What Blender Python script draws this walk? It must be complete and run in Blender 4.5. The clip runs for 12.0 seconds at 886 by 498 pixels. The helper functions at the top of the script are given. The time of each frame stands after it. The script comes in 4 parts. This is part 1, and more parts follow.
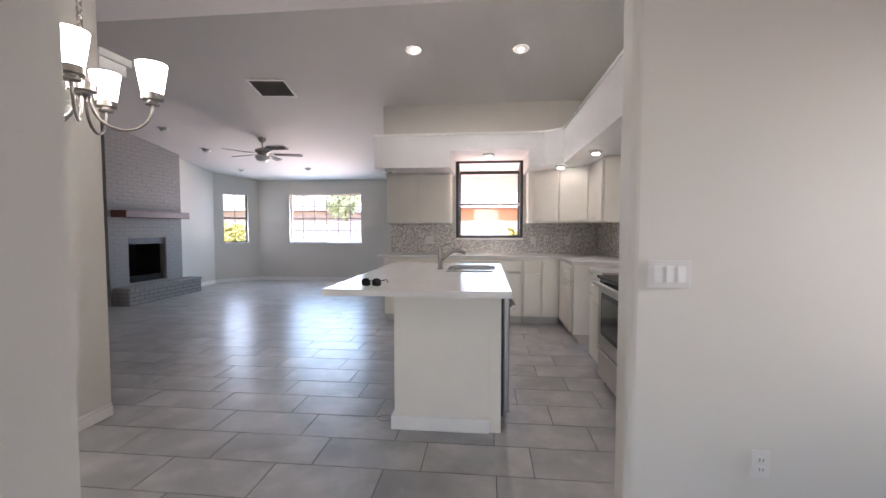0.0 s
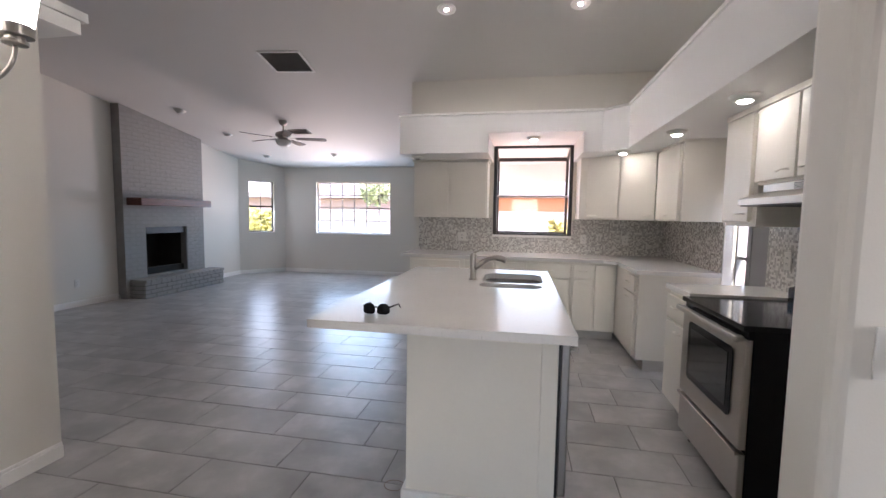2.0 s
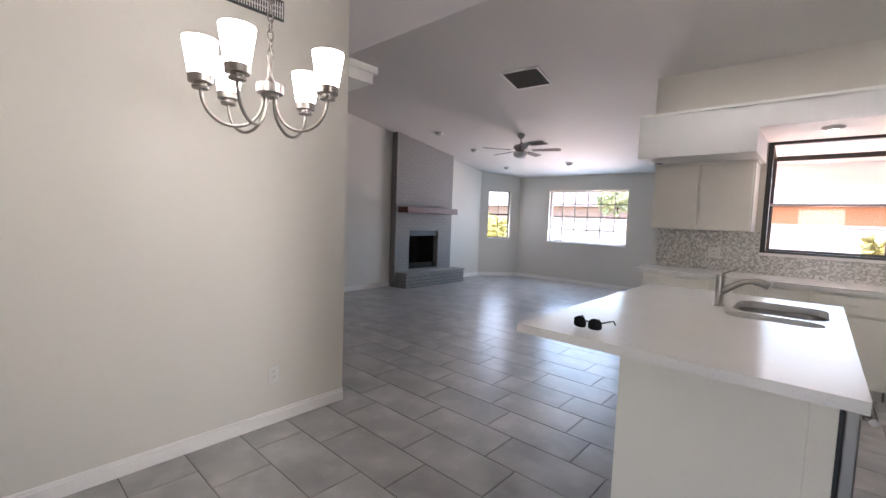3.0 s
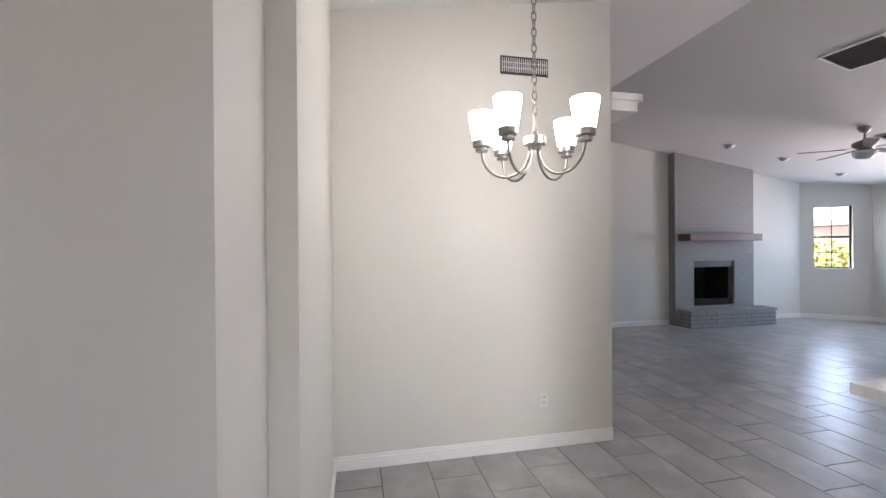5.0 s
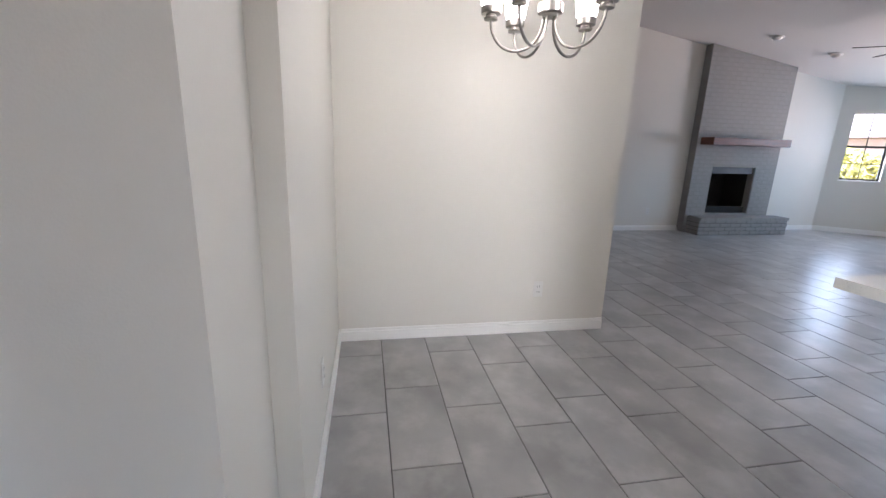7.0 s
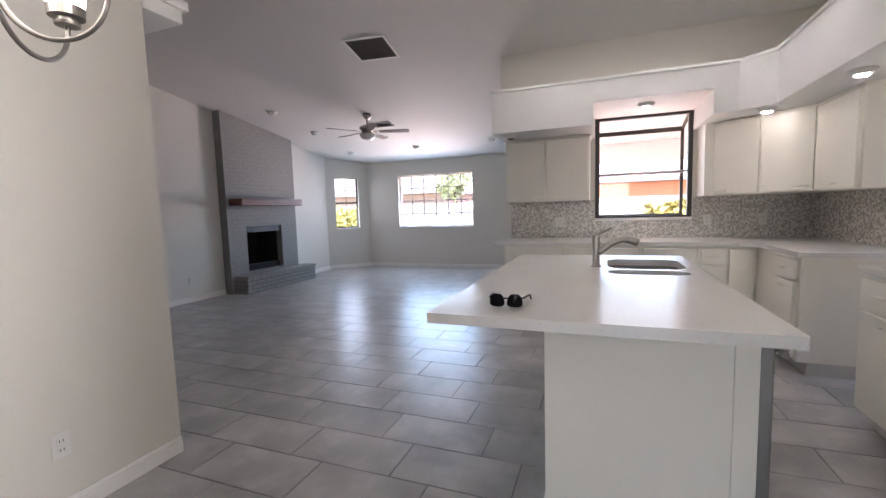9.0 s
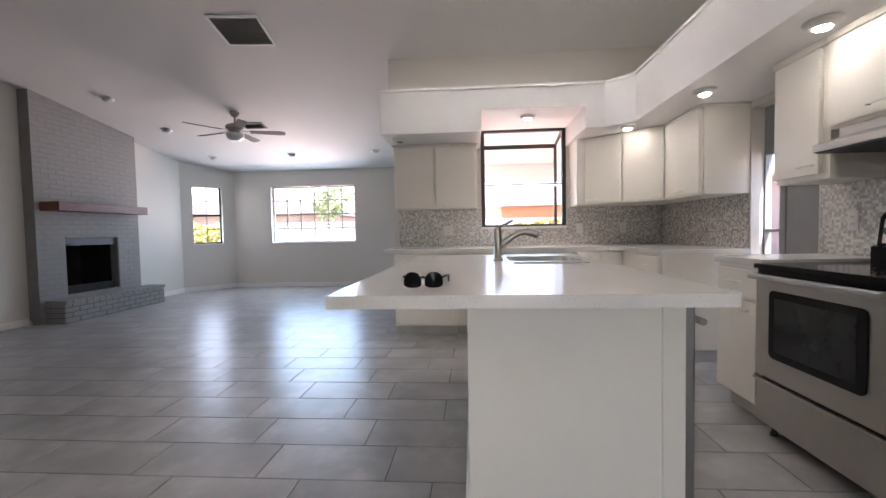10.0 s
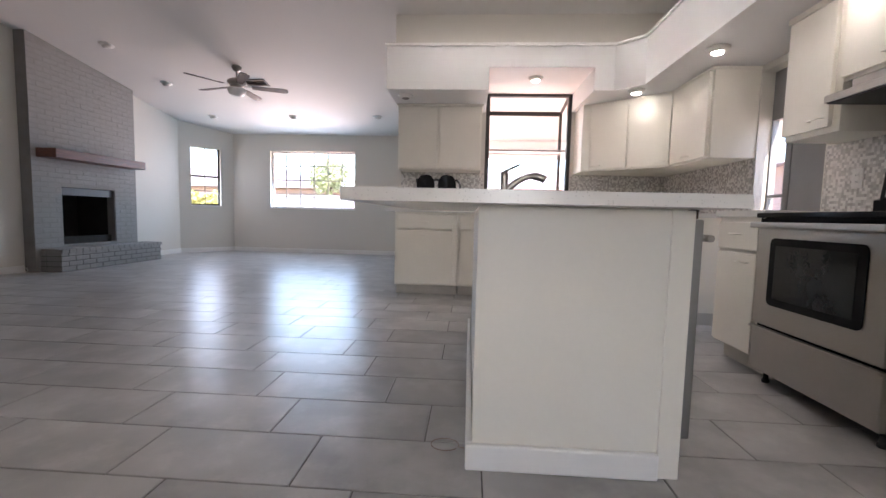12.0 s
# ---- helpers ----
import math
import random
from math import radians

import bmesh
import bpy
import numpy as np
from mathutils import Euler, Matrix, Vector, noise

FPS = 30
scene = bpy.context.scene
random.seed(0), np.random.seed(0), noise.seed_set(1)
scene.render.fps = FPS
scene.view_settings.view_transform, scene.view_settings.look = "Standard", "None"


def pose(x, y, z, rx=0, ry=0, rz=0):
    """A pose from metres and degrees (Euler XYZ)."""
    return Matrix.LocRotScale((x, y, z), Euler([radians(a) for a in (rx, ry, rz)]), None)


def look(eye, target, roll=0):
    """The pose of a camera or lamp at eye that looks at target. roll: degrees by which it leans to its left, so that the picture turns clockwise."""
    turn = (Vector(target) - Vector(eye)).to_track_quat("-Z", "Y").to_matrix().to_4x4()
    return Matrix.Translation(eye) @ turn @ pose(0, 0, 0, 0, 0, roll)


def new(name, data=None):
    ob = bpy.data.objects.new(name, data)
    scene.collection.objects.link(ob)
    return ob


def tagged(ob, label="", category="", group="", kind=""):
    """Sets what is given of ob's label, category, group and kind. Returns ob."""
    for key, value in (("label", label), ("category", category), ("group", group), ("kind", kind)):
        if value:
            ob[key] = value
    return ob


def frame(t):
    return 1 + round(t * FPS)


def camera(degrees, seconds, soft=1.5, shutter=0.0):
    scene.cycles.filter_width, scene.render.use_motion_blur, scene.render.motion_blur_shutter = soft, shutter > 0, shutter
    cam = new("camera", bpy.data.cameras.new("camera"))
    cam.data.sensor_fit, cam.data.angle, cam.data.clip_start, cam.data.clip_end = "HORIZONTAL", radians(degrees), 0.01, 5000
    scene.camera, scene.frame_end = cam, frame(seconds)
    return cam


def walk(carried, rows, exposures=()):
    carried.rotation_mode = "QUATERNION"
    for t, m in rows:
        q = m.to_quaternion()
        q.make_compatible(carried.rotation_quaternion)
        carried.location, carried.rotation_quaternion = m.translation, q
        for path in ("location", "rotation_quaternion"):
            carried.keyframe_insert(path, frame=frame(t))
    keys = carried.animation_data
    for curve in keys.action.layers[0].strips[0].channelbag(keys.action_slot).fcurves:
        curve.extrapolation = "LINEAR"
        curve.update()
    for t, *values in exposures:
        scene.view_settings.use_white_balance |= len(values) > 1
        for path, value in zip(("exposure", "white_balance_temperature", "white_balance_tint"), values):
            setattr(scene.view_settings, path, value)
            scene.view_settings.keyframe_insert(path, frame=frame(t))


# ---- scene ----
cam = camera(93.3, 12.0)
PATH = [
    (0, (0.112, 0.106, 1.299), (-0.094, 2.093, 1.2), 0.0),
    (0.5, (0.097, 0.33, 1.304), (-0.119, 2.316, 1.195), -0.1),
    (1, (0.031, 0.585, 1.292), (-0.148, 2.572, 1.162), -0.1),
    (1.5, (-0.014, 0.798, 1.369), (-0.196, 2.784, 1.215), 0.2),
    (2, (0.034, 0.88, 1.387), (-0.334, 2.839, 1.23), 0.9),
    (2.5, (0.127, 0.929, 1.374), (-0.674, 2.755, 1.227), 1.8),
    (3, (0.119, 0.902, 1.394), (-1.214, 2.386, 1.248), 2.1),
    (3.5, (0.188, 0.892, 1.364), (-1.566, 1.846, 1.24), 2.0),
    (3.7, (0.234, 0.895, 1.36), (-1.613, 1.653, 1.256), 1.8),
    (5.3, (0.225, 0.884, 1.404), (-1.738, 1.264, 1.362), -0.3),
    (5.5, (0.236, 0.891, 1.381), (-1.727, 1.258, 1.271), -0.0),
    (6, (0.235, 0.896, 1.376), (-1.721, 1.228, 1.121), 1.0),
    (6.5, (0.235, 0.916, 1.331), (-1.698, 1.213, 0.912), 2.1),
    (6.7, (0.256, 0.93, 1.326), (-1.668, 1.22, 0.865), 2.0),
    (8.3, (-0.112, 0.99, 1.324), (-1.519, 2.365, 0.98), 0.1),
    (8.5, (-0.165, 1.013, 1.324), (-1.375, 2.577, 1.025), -0.4),
    (9, (-0.275, 1.142, 1.305), (-0.983, 3.004, 1.121), -1.7),
    (9.1, (-0.298, 1.182, 1.297), (-0.921, 3.076, 1.146), -2.0),
    (9.5, (-0.39, 1.285, 1.254), (-0.731, 3.253, 1.155), -2.2),
    (10, (-0.453, 1.371, 1.109), (-0.597, 3.364, 1.027), -1.1),
    (10.5, (-0.49, 1.374, 0.953), (-0.576, 3.37, 0.85), -0.0),
    (11, (-0.491, 1.361, 0.837), (-0.586, 3.355, 0.722), 0.8),
    (11.5, (-0.497, 1.352, 0.851), (-0.611, 3.344, 0.718), 1.2),
    (12, (-0.504, 1.35, 0.853), (-0.627, 3.34, 0.696), 1.4),
]
walk(cam, [(t, look(eye, target, roll)) for t, eye, target, roll in PATH], [(0, 3.35, 6350, 18), (2.5, 3.28, 6350, 18), (3.5, 3.3, 6350, 18), (5.5, 3.62, 6050, 16), (6.7, 3.62, 6050, 16), (8.5, 3.3, 6250, 18), (10, 3.35, 6400, 18), (12, 3.42, 6500, 19)])

# ---- world, sun, large lights ----
world = bpy.data.worlds.new("sky")
scene.world = world
world.use_nodes = True
wn = world.node_tree.nodes
sky = wn.new("ShaderNodeTexSky")
sky.sky_type, sky.sun_disc = "NISHITA", False
sky.sun_elevation, sky.sun_rotation = radians(60), radians(156)
wn["Background"].inputs["Strength"].default_value = 0.11
world.node_tree.links.new(sky.outputs[0], wn["Background"].inputs["Color"])
sun = new("sun", bpy.data.lights.new("sun", "SUN"))
sun.data.energy, sun.data.angle, sun.data.color = 2.2, radians(0.5), (1, 0.95, 0.88)
sun.matrix_world = look((0, 0, 0), (-0.41 * 0.5, 0.91 * 0.5, -0.866))


def area(name, eye, target, w, h, power, color, spread=180):
    """A rectangular lamp: sky light in a window's opening, ground bounce or added fill."""
    lamp = new(name, bpy.data.lights.new(name, "AREA"))
    lamp.data.shape, lamp.data.size, lamp.data.size_y = "RECTANGLE", w, h
    lamp.data.energy, lamp.data.color, lamp.data.spread = power, color, radians(spread)
    lamp.matrix_world = look(eye, target)


# Entry source is unseen; lamp placed so it reaches the island and kitchen floor.
area("entry_window_light", (0.1, -2.56, 1.2), (-0.1, 2.6, 0.35), 0.9, 1.6, 0.62, (0.90, 0.95, 1.0), 100)
# Added fill in a made-up east opening, aimed to brighten the dining wall.
area("entry_side_fill", (3.28, 1.6, 1.35), (-2.46, 2.25, 0.9), 0.44, 1.4, 0.75, (1.0, 0.97, 0.93), 44)
area("picture_window_light", (-3.84, 10.13, 1.54), (-3.84, 6.0, 1.0), 1.74, 1.1, 5.2, (0.55, 0.77, 1.0))
area("narrow_window_light", (-5.93, 9.70, 1.54), (-3.0, 7.0, 0.9), 0.5, 1.1, 1.2, (0.78, 0.86, 1.0))
# Added lamp hidden outside, in place of light off the sunlit ground.
area("picture_window_bounce", (-3.84, 12.6, 0.1), (-3.84, 9.6, 2.0), 4.6, 2.4, 110, (1.0, 0.72, 0.60))
area("kitchen_window_light", (0.15, 6.86, 1.7), (0.15, 3.0, 0.9), 0.85, 0.9, 0.5, (0.5, 0.78, 1.0))
# Same for the kitchen: an added pink lamp below the sill, out of view.
area("kitchen_window_bounce", (0.13, 7.25, 0.75), (0.13, 6.3, 2.4), 0.9, 0.5, 10, (1.0, 0.60, 0.44))

# ---- materials ----


def material(name, color, rough=0.5, metal=0.0, vary=0.06, scale=6.0, fine=90.0, bump=0.05, spread=0.0, coat=0.0):
    """A painted or plain surface with stains at a large scale, grain at a fine one, and a fine relief."""
    m = bpy.data.materials.new(name)
    m.use_nodes = True
    n, l = m.node_tree.nodes, m.node_tree.links
    b = n["Principled BSDF"]
    b.inputs["Roughness"].default_value, b.inputs["Metallic"].default_value = rough, metal
    b.inputs["Coat Weight"].default_value = coat
    tc = n.new("ShaderNodeTexCoord")
    big, small = n.new("ShaderNodeTexNoise"), n.new("ShaderNodeTexNoise")
    big.inputs["Scale"].default_value, big.inputs["Detail"].default_value = scale, 3
    small.inputs["Scale"].default_value, small.inputs["Detail"].default_value = fine, 2
    l.new(tc.outputs["Object"], big.inputs["Vector"])
    l.new(tc.outputs["Object"], small.inputs["Vector"])
    add = n.new("ShaderNodeMath")
    add.operation = "MULTIPLY_ADD"
    add.inputs[1].default_value = 0.4
    l.new(small.outputs["Fac"], add.inputs[0])
    l.new(big.outputs["Fac"], add.inputs[2])
    value = add.outputs[0]
    if spread:
        info = n.new("ShaderNodeObjectInfo")
        more = n.new("ShaderNodeMath")
        more.operation = "MULTIPLY_ADD"
        more.inputs[1].default_value = spread
        l.new(info.outputs["Random"], more.inputs[0])
        l.new(value, more.inputs[2])
        value = more.outputs[0]
    ramp = n.new("ShaderNodeMapRange")
    ramp.inputs["From Min"].default_value, ramp.inputs["From Max"].default_value = 0.4, 1.0 + spread
    ramp.inputs["To Min"].default_value, ramp.inputs["To Max"].default_value = 1 - vary, 1 + vary
    l.new(value, ramp.inputs["Value"])
    mix = n.new("ShaderNodeVectorMath")
    mix.operation = "SCALE"
    mix.inputs[0].default_value = color
    l.new(ramp.outputs[0], mix.inputs["Scale"])
    l.new(mix.outputs[0], b.inputs["Base Color"])
    if bump:
        bp = n.new("ShaderNodeBump")
        bp.inputs["Strength"].default_value, bp.inputs["Distance"].default_value = bump, 0.01
        l.new(small.outputs["Fac"], bp.inputs["Height"])
        l.new(bp.outputs[0], b.inputs["Normal"])
    return m


def glow(name, color, strength):
    m = bpy.data.materials.new(name)
    m.use_nodes = True
    b = m.node_tree.nodes["Principled BSDF"]
    b.inputs["Base Color"].default_value = (0.9, 0.9, 0.9, 1)
    b.inputs["Emission Color"].default_value = (*color, 1)
    b.inputs["Emission Strength"].default_value = strength
    return m


def glass(name):
    m = bpy.data.materials.new(name)
    m.use_nodes = True
    n, l = m.node_tree.nodes, m.node_tree.links
    n.remove(n["Principled BSDF"])
    clear, gloss, mix = n.new("ShaderNodeBsdfTransparent"), n.new("ShaderNodeBsdfGlossy"), n.new("ShaderNodeMixShader")
    gloss.inputs["Roughness"].default_value = 0.02
    clear.inputs["Color"].default_value = (0.93, 0.95, 0.95, 1)
    mix.inputs[0].default_value = 0.04
    l.new(clear.outputs[0], mix.inputs[1])
    l.new(gloss.outputs[0], mix.inputs[2])
    l.new(mix.outputs[0], n["Material Output"].inputs["Surface"])
    return m


def mosaic(name):
    """Small square glass and stone chips, 15 mm, in mixed greys."""
    m = material(name, (0.5, 0.5, 0.5), 0.25, bump=0)
    n, l = m.node_tree.nodes, m.node_tree.links
    b = n["Principled BSDF"]
    tc = n.new("ShaderNodeTexCoord")
    sc = n.new("ShaderNodeVectorMath")
    sc.operation = "SCALE"
    sc.inputs["Scale"].default_value = 1 / 0.0165
    off = n.new("ShaderNodeVectorMath")
    off.operation = "ADD"
    off.inputs[1].default_value = (0.37, 0.41, 0.13)
    cell, white = n.new("ShaderNodeVectorMath"), n.new("ShaderNodeTexWhiteNoise")
    cell.operation = "FLOOR"
    part_of = n.new("ShaderNodeVectorMath")
    part_of.operation = "FRACTION"
    l.new(tc.outputs["Object"], sc.inputs[0])
    l.new(sc.outputs[0], off.inputs[0])
    l.new(off.outputs[0], cell.inputs[0])
    l.new(off.outputs[0], part_of.inputs[0])
    l.new(cell.outputs[0], white.inputs["Vector"])
    ramp = n.new("ShaderNodeValToRGB")
    ramp.color_ramp.interpolation = "CONSTANT"
    e = ramp.color_ramp.elements
    e[0].position, e[0].color = 0, (0.40, 0.385, 0.36, 1)
    e[1].position, e[1].color = 0.22, (0.47, 0.455, 0.43, 1)
    for p, c in ((0.45, (0.54, 0.525, 0.495, 1)), (0.65, (0.66, 0.645, 0.61, 1))):
        x = e.new(p)
        x.color = c
    l.new(white.outputs["Value"], ramp.inputs[0])
    l.new(ramp.outputs[0], b.inputs["Base Color"])
    r = n.new("ShaderNodeMapRange")
    r.inputs["To Min"].default_value, r.inputs["To Max"].default_value = 0.08, 0.45
    l.new(white.outputs["Value"], r.inputs["Value"])
    l.new(r.outputs[0], b.inputs["Roughness"])
    return m


def quartz(name):
    m = material(name, (0.74, 0.73, 0.70), 0.2, vary=0.03, scale=4, fine=40, bump=0)
    n, l = m.node_tree.nodes, m.node_tree.links
    b = n["Principled BSDF"]
    tc, vor = n.new("ShaderNodeTexCoord"), n.new("ShaderNodeTexVoronoi")
    vor.inputs["Scale"].default_value = 170
    l.new(tc.outputs["Object"], vor.inputs["Vector"])
    near, pick = n.new("ShaderNodeMath"), n.new("ShaderNodeMath")
    near.operation, near.inputs[1].default_value = "LESS_THAN", 0.28
    l.new(vor.outputs["Distance"], near.inputs[0])
    sep = n.new("ShaderNodeSeparateColor")
    l.new(vor.outputs["Color"], sep.inputs[0])
    pick.operation, pick.inputs[1].default_value = "GREATER_THAN", 0.86
    l.new(sep.outputs[0], pick.inputs[0])
    both = n.new("ShaderNodeMath")
    both.operation = "MULTIPLY"
    l.new(near.outputs[0], both.inputs[0])
    l.new(pick.outputs[0], both.inputs[1])
    mix = n.new("ShaderNodeMix")
    mix.data_type = "RGBA"
    old = b.inputs["Base Color"].links[0].from_socket
    l.new(both.outputs[0], mix.inputs[0])
    l.new(old, mix.inputs[6])
    mix.inputs[7].default_value = (0.52, 0.51, 0.49, 1)
    l.new(mix.outputs[2], b.inputs["Base Color"])
    return m


def tile_stone(name):
    """Grey cement-look porcelain with clouded lighter patches; each tile takes another part of the pattern."""
    m = material(name, (0.27, 0.262, 0.25), 0.3, vary=0.1, fine=60, bump=0.02)
    n, l = m.node_tree.nodes, m.node_tree.links
    b = n["Principled BSDF"]
    tc, info = n.new("ShaderNodeTexCoord"), n.new("ShaderNodeObjectInfo")
    geo = n.new("ShaderNodeNewGeometry")
    off, sum_ = n.new("ShaderNodeVectorMath"), n.new("ShaderNodeMath")
    l.new(info.outputs["Random"], sum_.inputs[0])
    l.new(geo.outputs["Random Per Island"], sum_.inputs[1])
    off.operation = "MULTIPLY_ADD"
    l.new(sum_.outputs[0], off.inputs[0])
    off.inputs[1].default_value = (57, 91, 23)
    l.new(tc.outputs["Object"], off.inputs[2])
    cloud, smoke = n.new("ShaderNodeTexNoise"), n.new("ShaderNodeTexNoise")
    cloud.inputs["Scale"].default_value, cloud.inputs["Detail"].default_value = 2.4, 3
    smoke.inputs["Scale"].default_value, smoke.inputs["Detail"].default_value, smoke.inputs["Roughness"].default_value = 4.2, 5, 0.6
    l.new(off.outputs[0], cloud.inputs["Vector"])
    l.new(off.outputs[0], smoke.inputs["Vector"])
    f1, f2, fa = n.new("ShaderNodeMapRange"), n.new("ShaderNodeMapRange"), n.new("ShaderNodeMath")
    f1.interpolation_type = f2.interpolation_type = "SMOOTHSTEP"
    f1.inputs["From Min"].default_value, f1.inputs["From Max"].default_value = 0.2, 0.8
    f2.inputs["From Min"].default_value, f2.inputs["From Max"].default_value, f2.inputs["To Max"].default_value = 0.43, 0.68, 0.5
    l.new(cloud.outputs["Fac"], f1.inputs["Value"])
    l.new(smoke.outputs["Fac"], f2.inputs["Value"])
    l.new(f1.outputs[0], fa.inputs[0])
    l.new(f2.outputs[0], fa.inputs[1])
    fb = n.new("ShaderNodeMath")
    fb.operation, fb.inputs[1].default_value = "MULTIPLY", 0.6
    fb.use_clamp = True
    l.new(fa.outputs[0], fb.inputs[0])
    ramp = n.new("ShaderNodeMix")
    ramp.data_type = "RGBA"
    ramp.inputs[6].default_value, ramp.inputs[7].default_value = (0.235, 0.231, 0.226, 1), (0.52, 0.512, 0.498, 1)
    l.new(fb.outputs[0], ramp.inputs[0])
    tone = n.new("ShaderNodeMapRange")
    tone.inputs["To Min"].default_value, tone.inputs["To Max"].default_value = 0.93, 1.07
    l.new(sum_.outputs[0], tone.inputs["Value"])
    tone.inputs["From Max"].default_value = 2
    mul = n.new("ShaderNodeVectorMath")
    mul.operation = "SCALE"
    l.new(ramp.outputs[2], mul.inputs[0])
    l.new(tone.outputs[0], mul.inputs["Scale"])
    l.new(mul.outputs[0], b.inputs["Base Color"])
    r = n.new("ShaderNodeMapRange")
    r.inputs["To Min"].default_value, r.inputs["To Max"].default_value = 0.27, 0.37
    l.new(cloud.outputs["Fac"], r.inputs["Value"])
    l.new(r.outputs[0], b.inputs["Roughness"])
    b.inputs["Specular IOR Level"].default_value = 0.8
    return m


def wood(name, dark, light):
    m = material(name, light, 0.45, bump=0.1)
    n, l = m.node_tree.nodes, m.node_tree.links
    b = n["Principled BSDF"]
    tc, mp, no = n.new("ShaderNodeTexCoord"), n.new("ShaderNodeMapping"), n.new("ShaderNodeTexNoise")
    mp.inputs["Scale"].default_value = (14, 1.2, 14)
    no.inputs["Scale"].default_value, no.inputs["Detail"].default_value, no.inputs["Distortion"].default_value = 3, 6, 1.2
    l.new(tc.outputs["Object"], mp.inputs[0])
    l.new(mp.outputs[0], no.inputs["Vector"])
    ramp = n.new("ShaderNodeValToRGB")
    ramp.color_ramp.elements[0].position, ramp.color_ramp.elements[0].color = 0.35, (*dark, 1)
    ramp.color_ramp.elements[1].position, ramp.color_ramp.elements[1].color = 0.7, (*light, 1)
    l.new(no.outputs["Fac"], ramp.inputs[0])
    l.new(ramp.outputs[0], b.inputs["Base Color"])
    return m


def steel(name, color=(0.52, 0.50, 0.47), rough=0.3, grain=(2, 2, 220)):
    m = material(name, color, rough, 1.0, vary=0.04, bump=0)
    n, l = m.node_tree.nodes, m.node_tree.links
    b = n["Principled BSDF"]
    tc, mp, no = n.new("ShaderNodeTexCoord"), n.new("ShaderNodeMapping"), n.new("ShaderNodeTexNoise")
    mp.inputs["Scale"].default_value = grain
    no.inputs["Scale"].default_value = 3
    l.new(tc.outputs["Object"], mp.inputs[0])
    l.new(mp.outputs[0], no.inputs["Vector"])
    r = n.new("ShaderNodeMapRange")
    r.inputs["To Min"].default_value, r.inputs["To Max"].default_value = rough - 0.06, rough + 0.1
    l.new(no.outputs["Fac"], r.inputs["Value"])
    l.new(r.outputs[0], b.inputs["Roughness"])
    return m


WALL = material("wall_paint", (0.67, 0.645, 0.585), 0.62, vary=0.02, scale=1.3, fine=170, bump=0.05)
SOFFIT = material("soffit_paint", (0.72, 0.715, 0.70), 0.6, vary=0.02, scale=1.3, fine=170, bump=0.05)
CEIL = material("ceiling_paint", (0.66, 0.645, 0.62), 0.8, vary=0.02, scale=1.0, fine=150, bump=0.06)
TRIM = material("trim_paint", (0.84, 0.83, 0.80), 0.4, vary=0.02)
CAB = material("cabinet_paint", (0.81, 0.78, 0.70), 0.38, vary=0.03, scale=3, fine=50, bump=0.02)
TOE = material("toe_kick_paint", (0.55, 0.53, 0.49), 0.5, vary=0.08)
TILE, GROUT = tile_stone("porcelain_tile"), material("grout", (0.12, 0.115, 0.11), 0.9, vary=0.15, fine=300, bump=0.2)
QUARTZ, MOSAIC = quartz("white_quartz"), mosaic("mosaic_chips")
STEEL, STEEL_V = steel("brushed_steel", (0.49, 0.465, 0.43), 0.33), steel("brushed_steel_dark", (0.30, 0.295, 0.285), 0.4, (220, 220, 2))
NICKEL = steel("brushed_nickel", (0.40, 0.375, 0.345), 0.28, (60, 60, 60))
LAMP_METAL = steel("satin_nickel", (0.27, 0.25, 0.225), 0.34, (60, 60, 60))
SINK = steel("sink_steel", (0.24, 0.235, 0.23), 0.28, (80, 80, 80))
BLACK = material("black_enamel", (0.012, 0.012, 0.013), 0.1, vary=0.1, bump=0)
BLACK.node_tree.nodes["Principled BSDF"].inputs["Specular IOR Level"].default_value = 0.12
BLACKM = material("black_plastic", (0.02, 0.02, 0.021), 0.45, vary=0.2)
LENS = material("sunglass_lens", (0.008, 0.008, 0.009), 0.12, vary=0.1, bump=0)
LENS.node_tree.nodes["Principled BSDF"].inputs["Specular IOR Level"].default_value = 0.1
OVEN_GLASS = material("oven_glass", (0.02, 0.022, 0.023), 0.05, vary=0.2, bump=0)
FRAME = material("window_black_metal", (0.025, 0.022, 0.02), 0.4, vary=0.2)
BRICK = material("grey_painted_brick", (0.262, 0.256, 0.245), 0.6, vary=0.08, scale=9, fine=120, bump=0.5, spread=0.1)
# Hearth joints, darker than MORTAR: the shadow between bricks is in the colour.
JOINT = material("shaded_hearth_joint", (0.13, 0.128, 0.125), 0.85, vary=0.15, scale=9, fine=160, bump=0.4)
MORTAR = material("grey_painted_mortar", (0.25, 0.244, 0.233), 0.75, vary=0.1, scale=9, fine=160, bump=0.5)
SOOT = material("soot", (0.018, 0.016, 0.015), 0.85, vary=0.4, fine=40, bump=0.4)
MANTEL = wood("red_brown_mantel_wood", (0.06, 0.016, 0.009), (0.155, 0.046, 0.024))
BLADE = wood("dark_walnut", (0.018, 0.011, 0.008), (0.045, 0.026, 0.018))
BLADE.node_tree.nodes["Principled BSDF"].inputs["Roughness"].default_value = 0.65
PLASTIC = material("white_plastic", (0.70, 0.69, 0.655), 0.3, vary=0.02, bump=0)
SLOT = material("dark_slot", (0.05, 0.05, 0.05), 0.7)
VENT = material("vent_brown_grey", (0.23, 0.215, 0.20), 0.6, vary=0.1)
VENTG = material("vent_grey_metal", (0.30, 0.29, 0.28), 0.45, vary=0.1)
GLASS = glass("window_glass")
SHADE = glow("frosted_glass_lit", (1.0, 0.95, 0.88), 2.0)
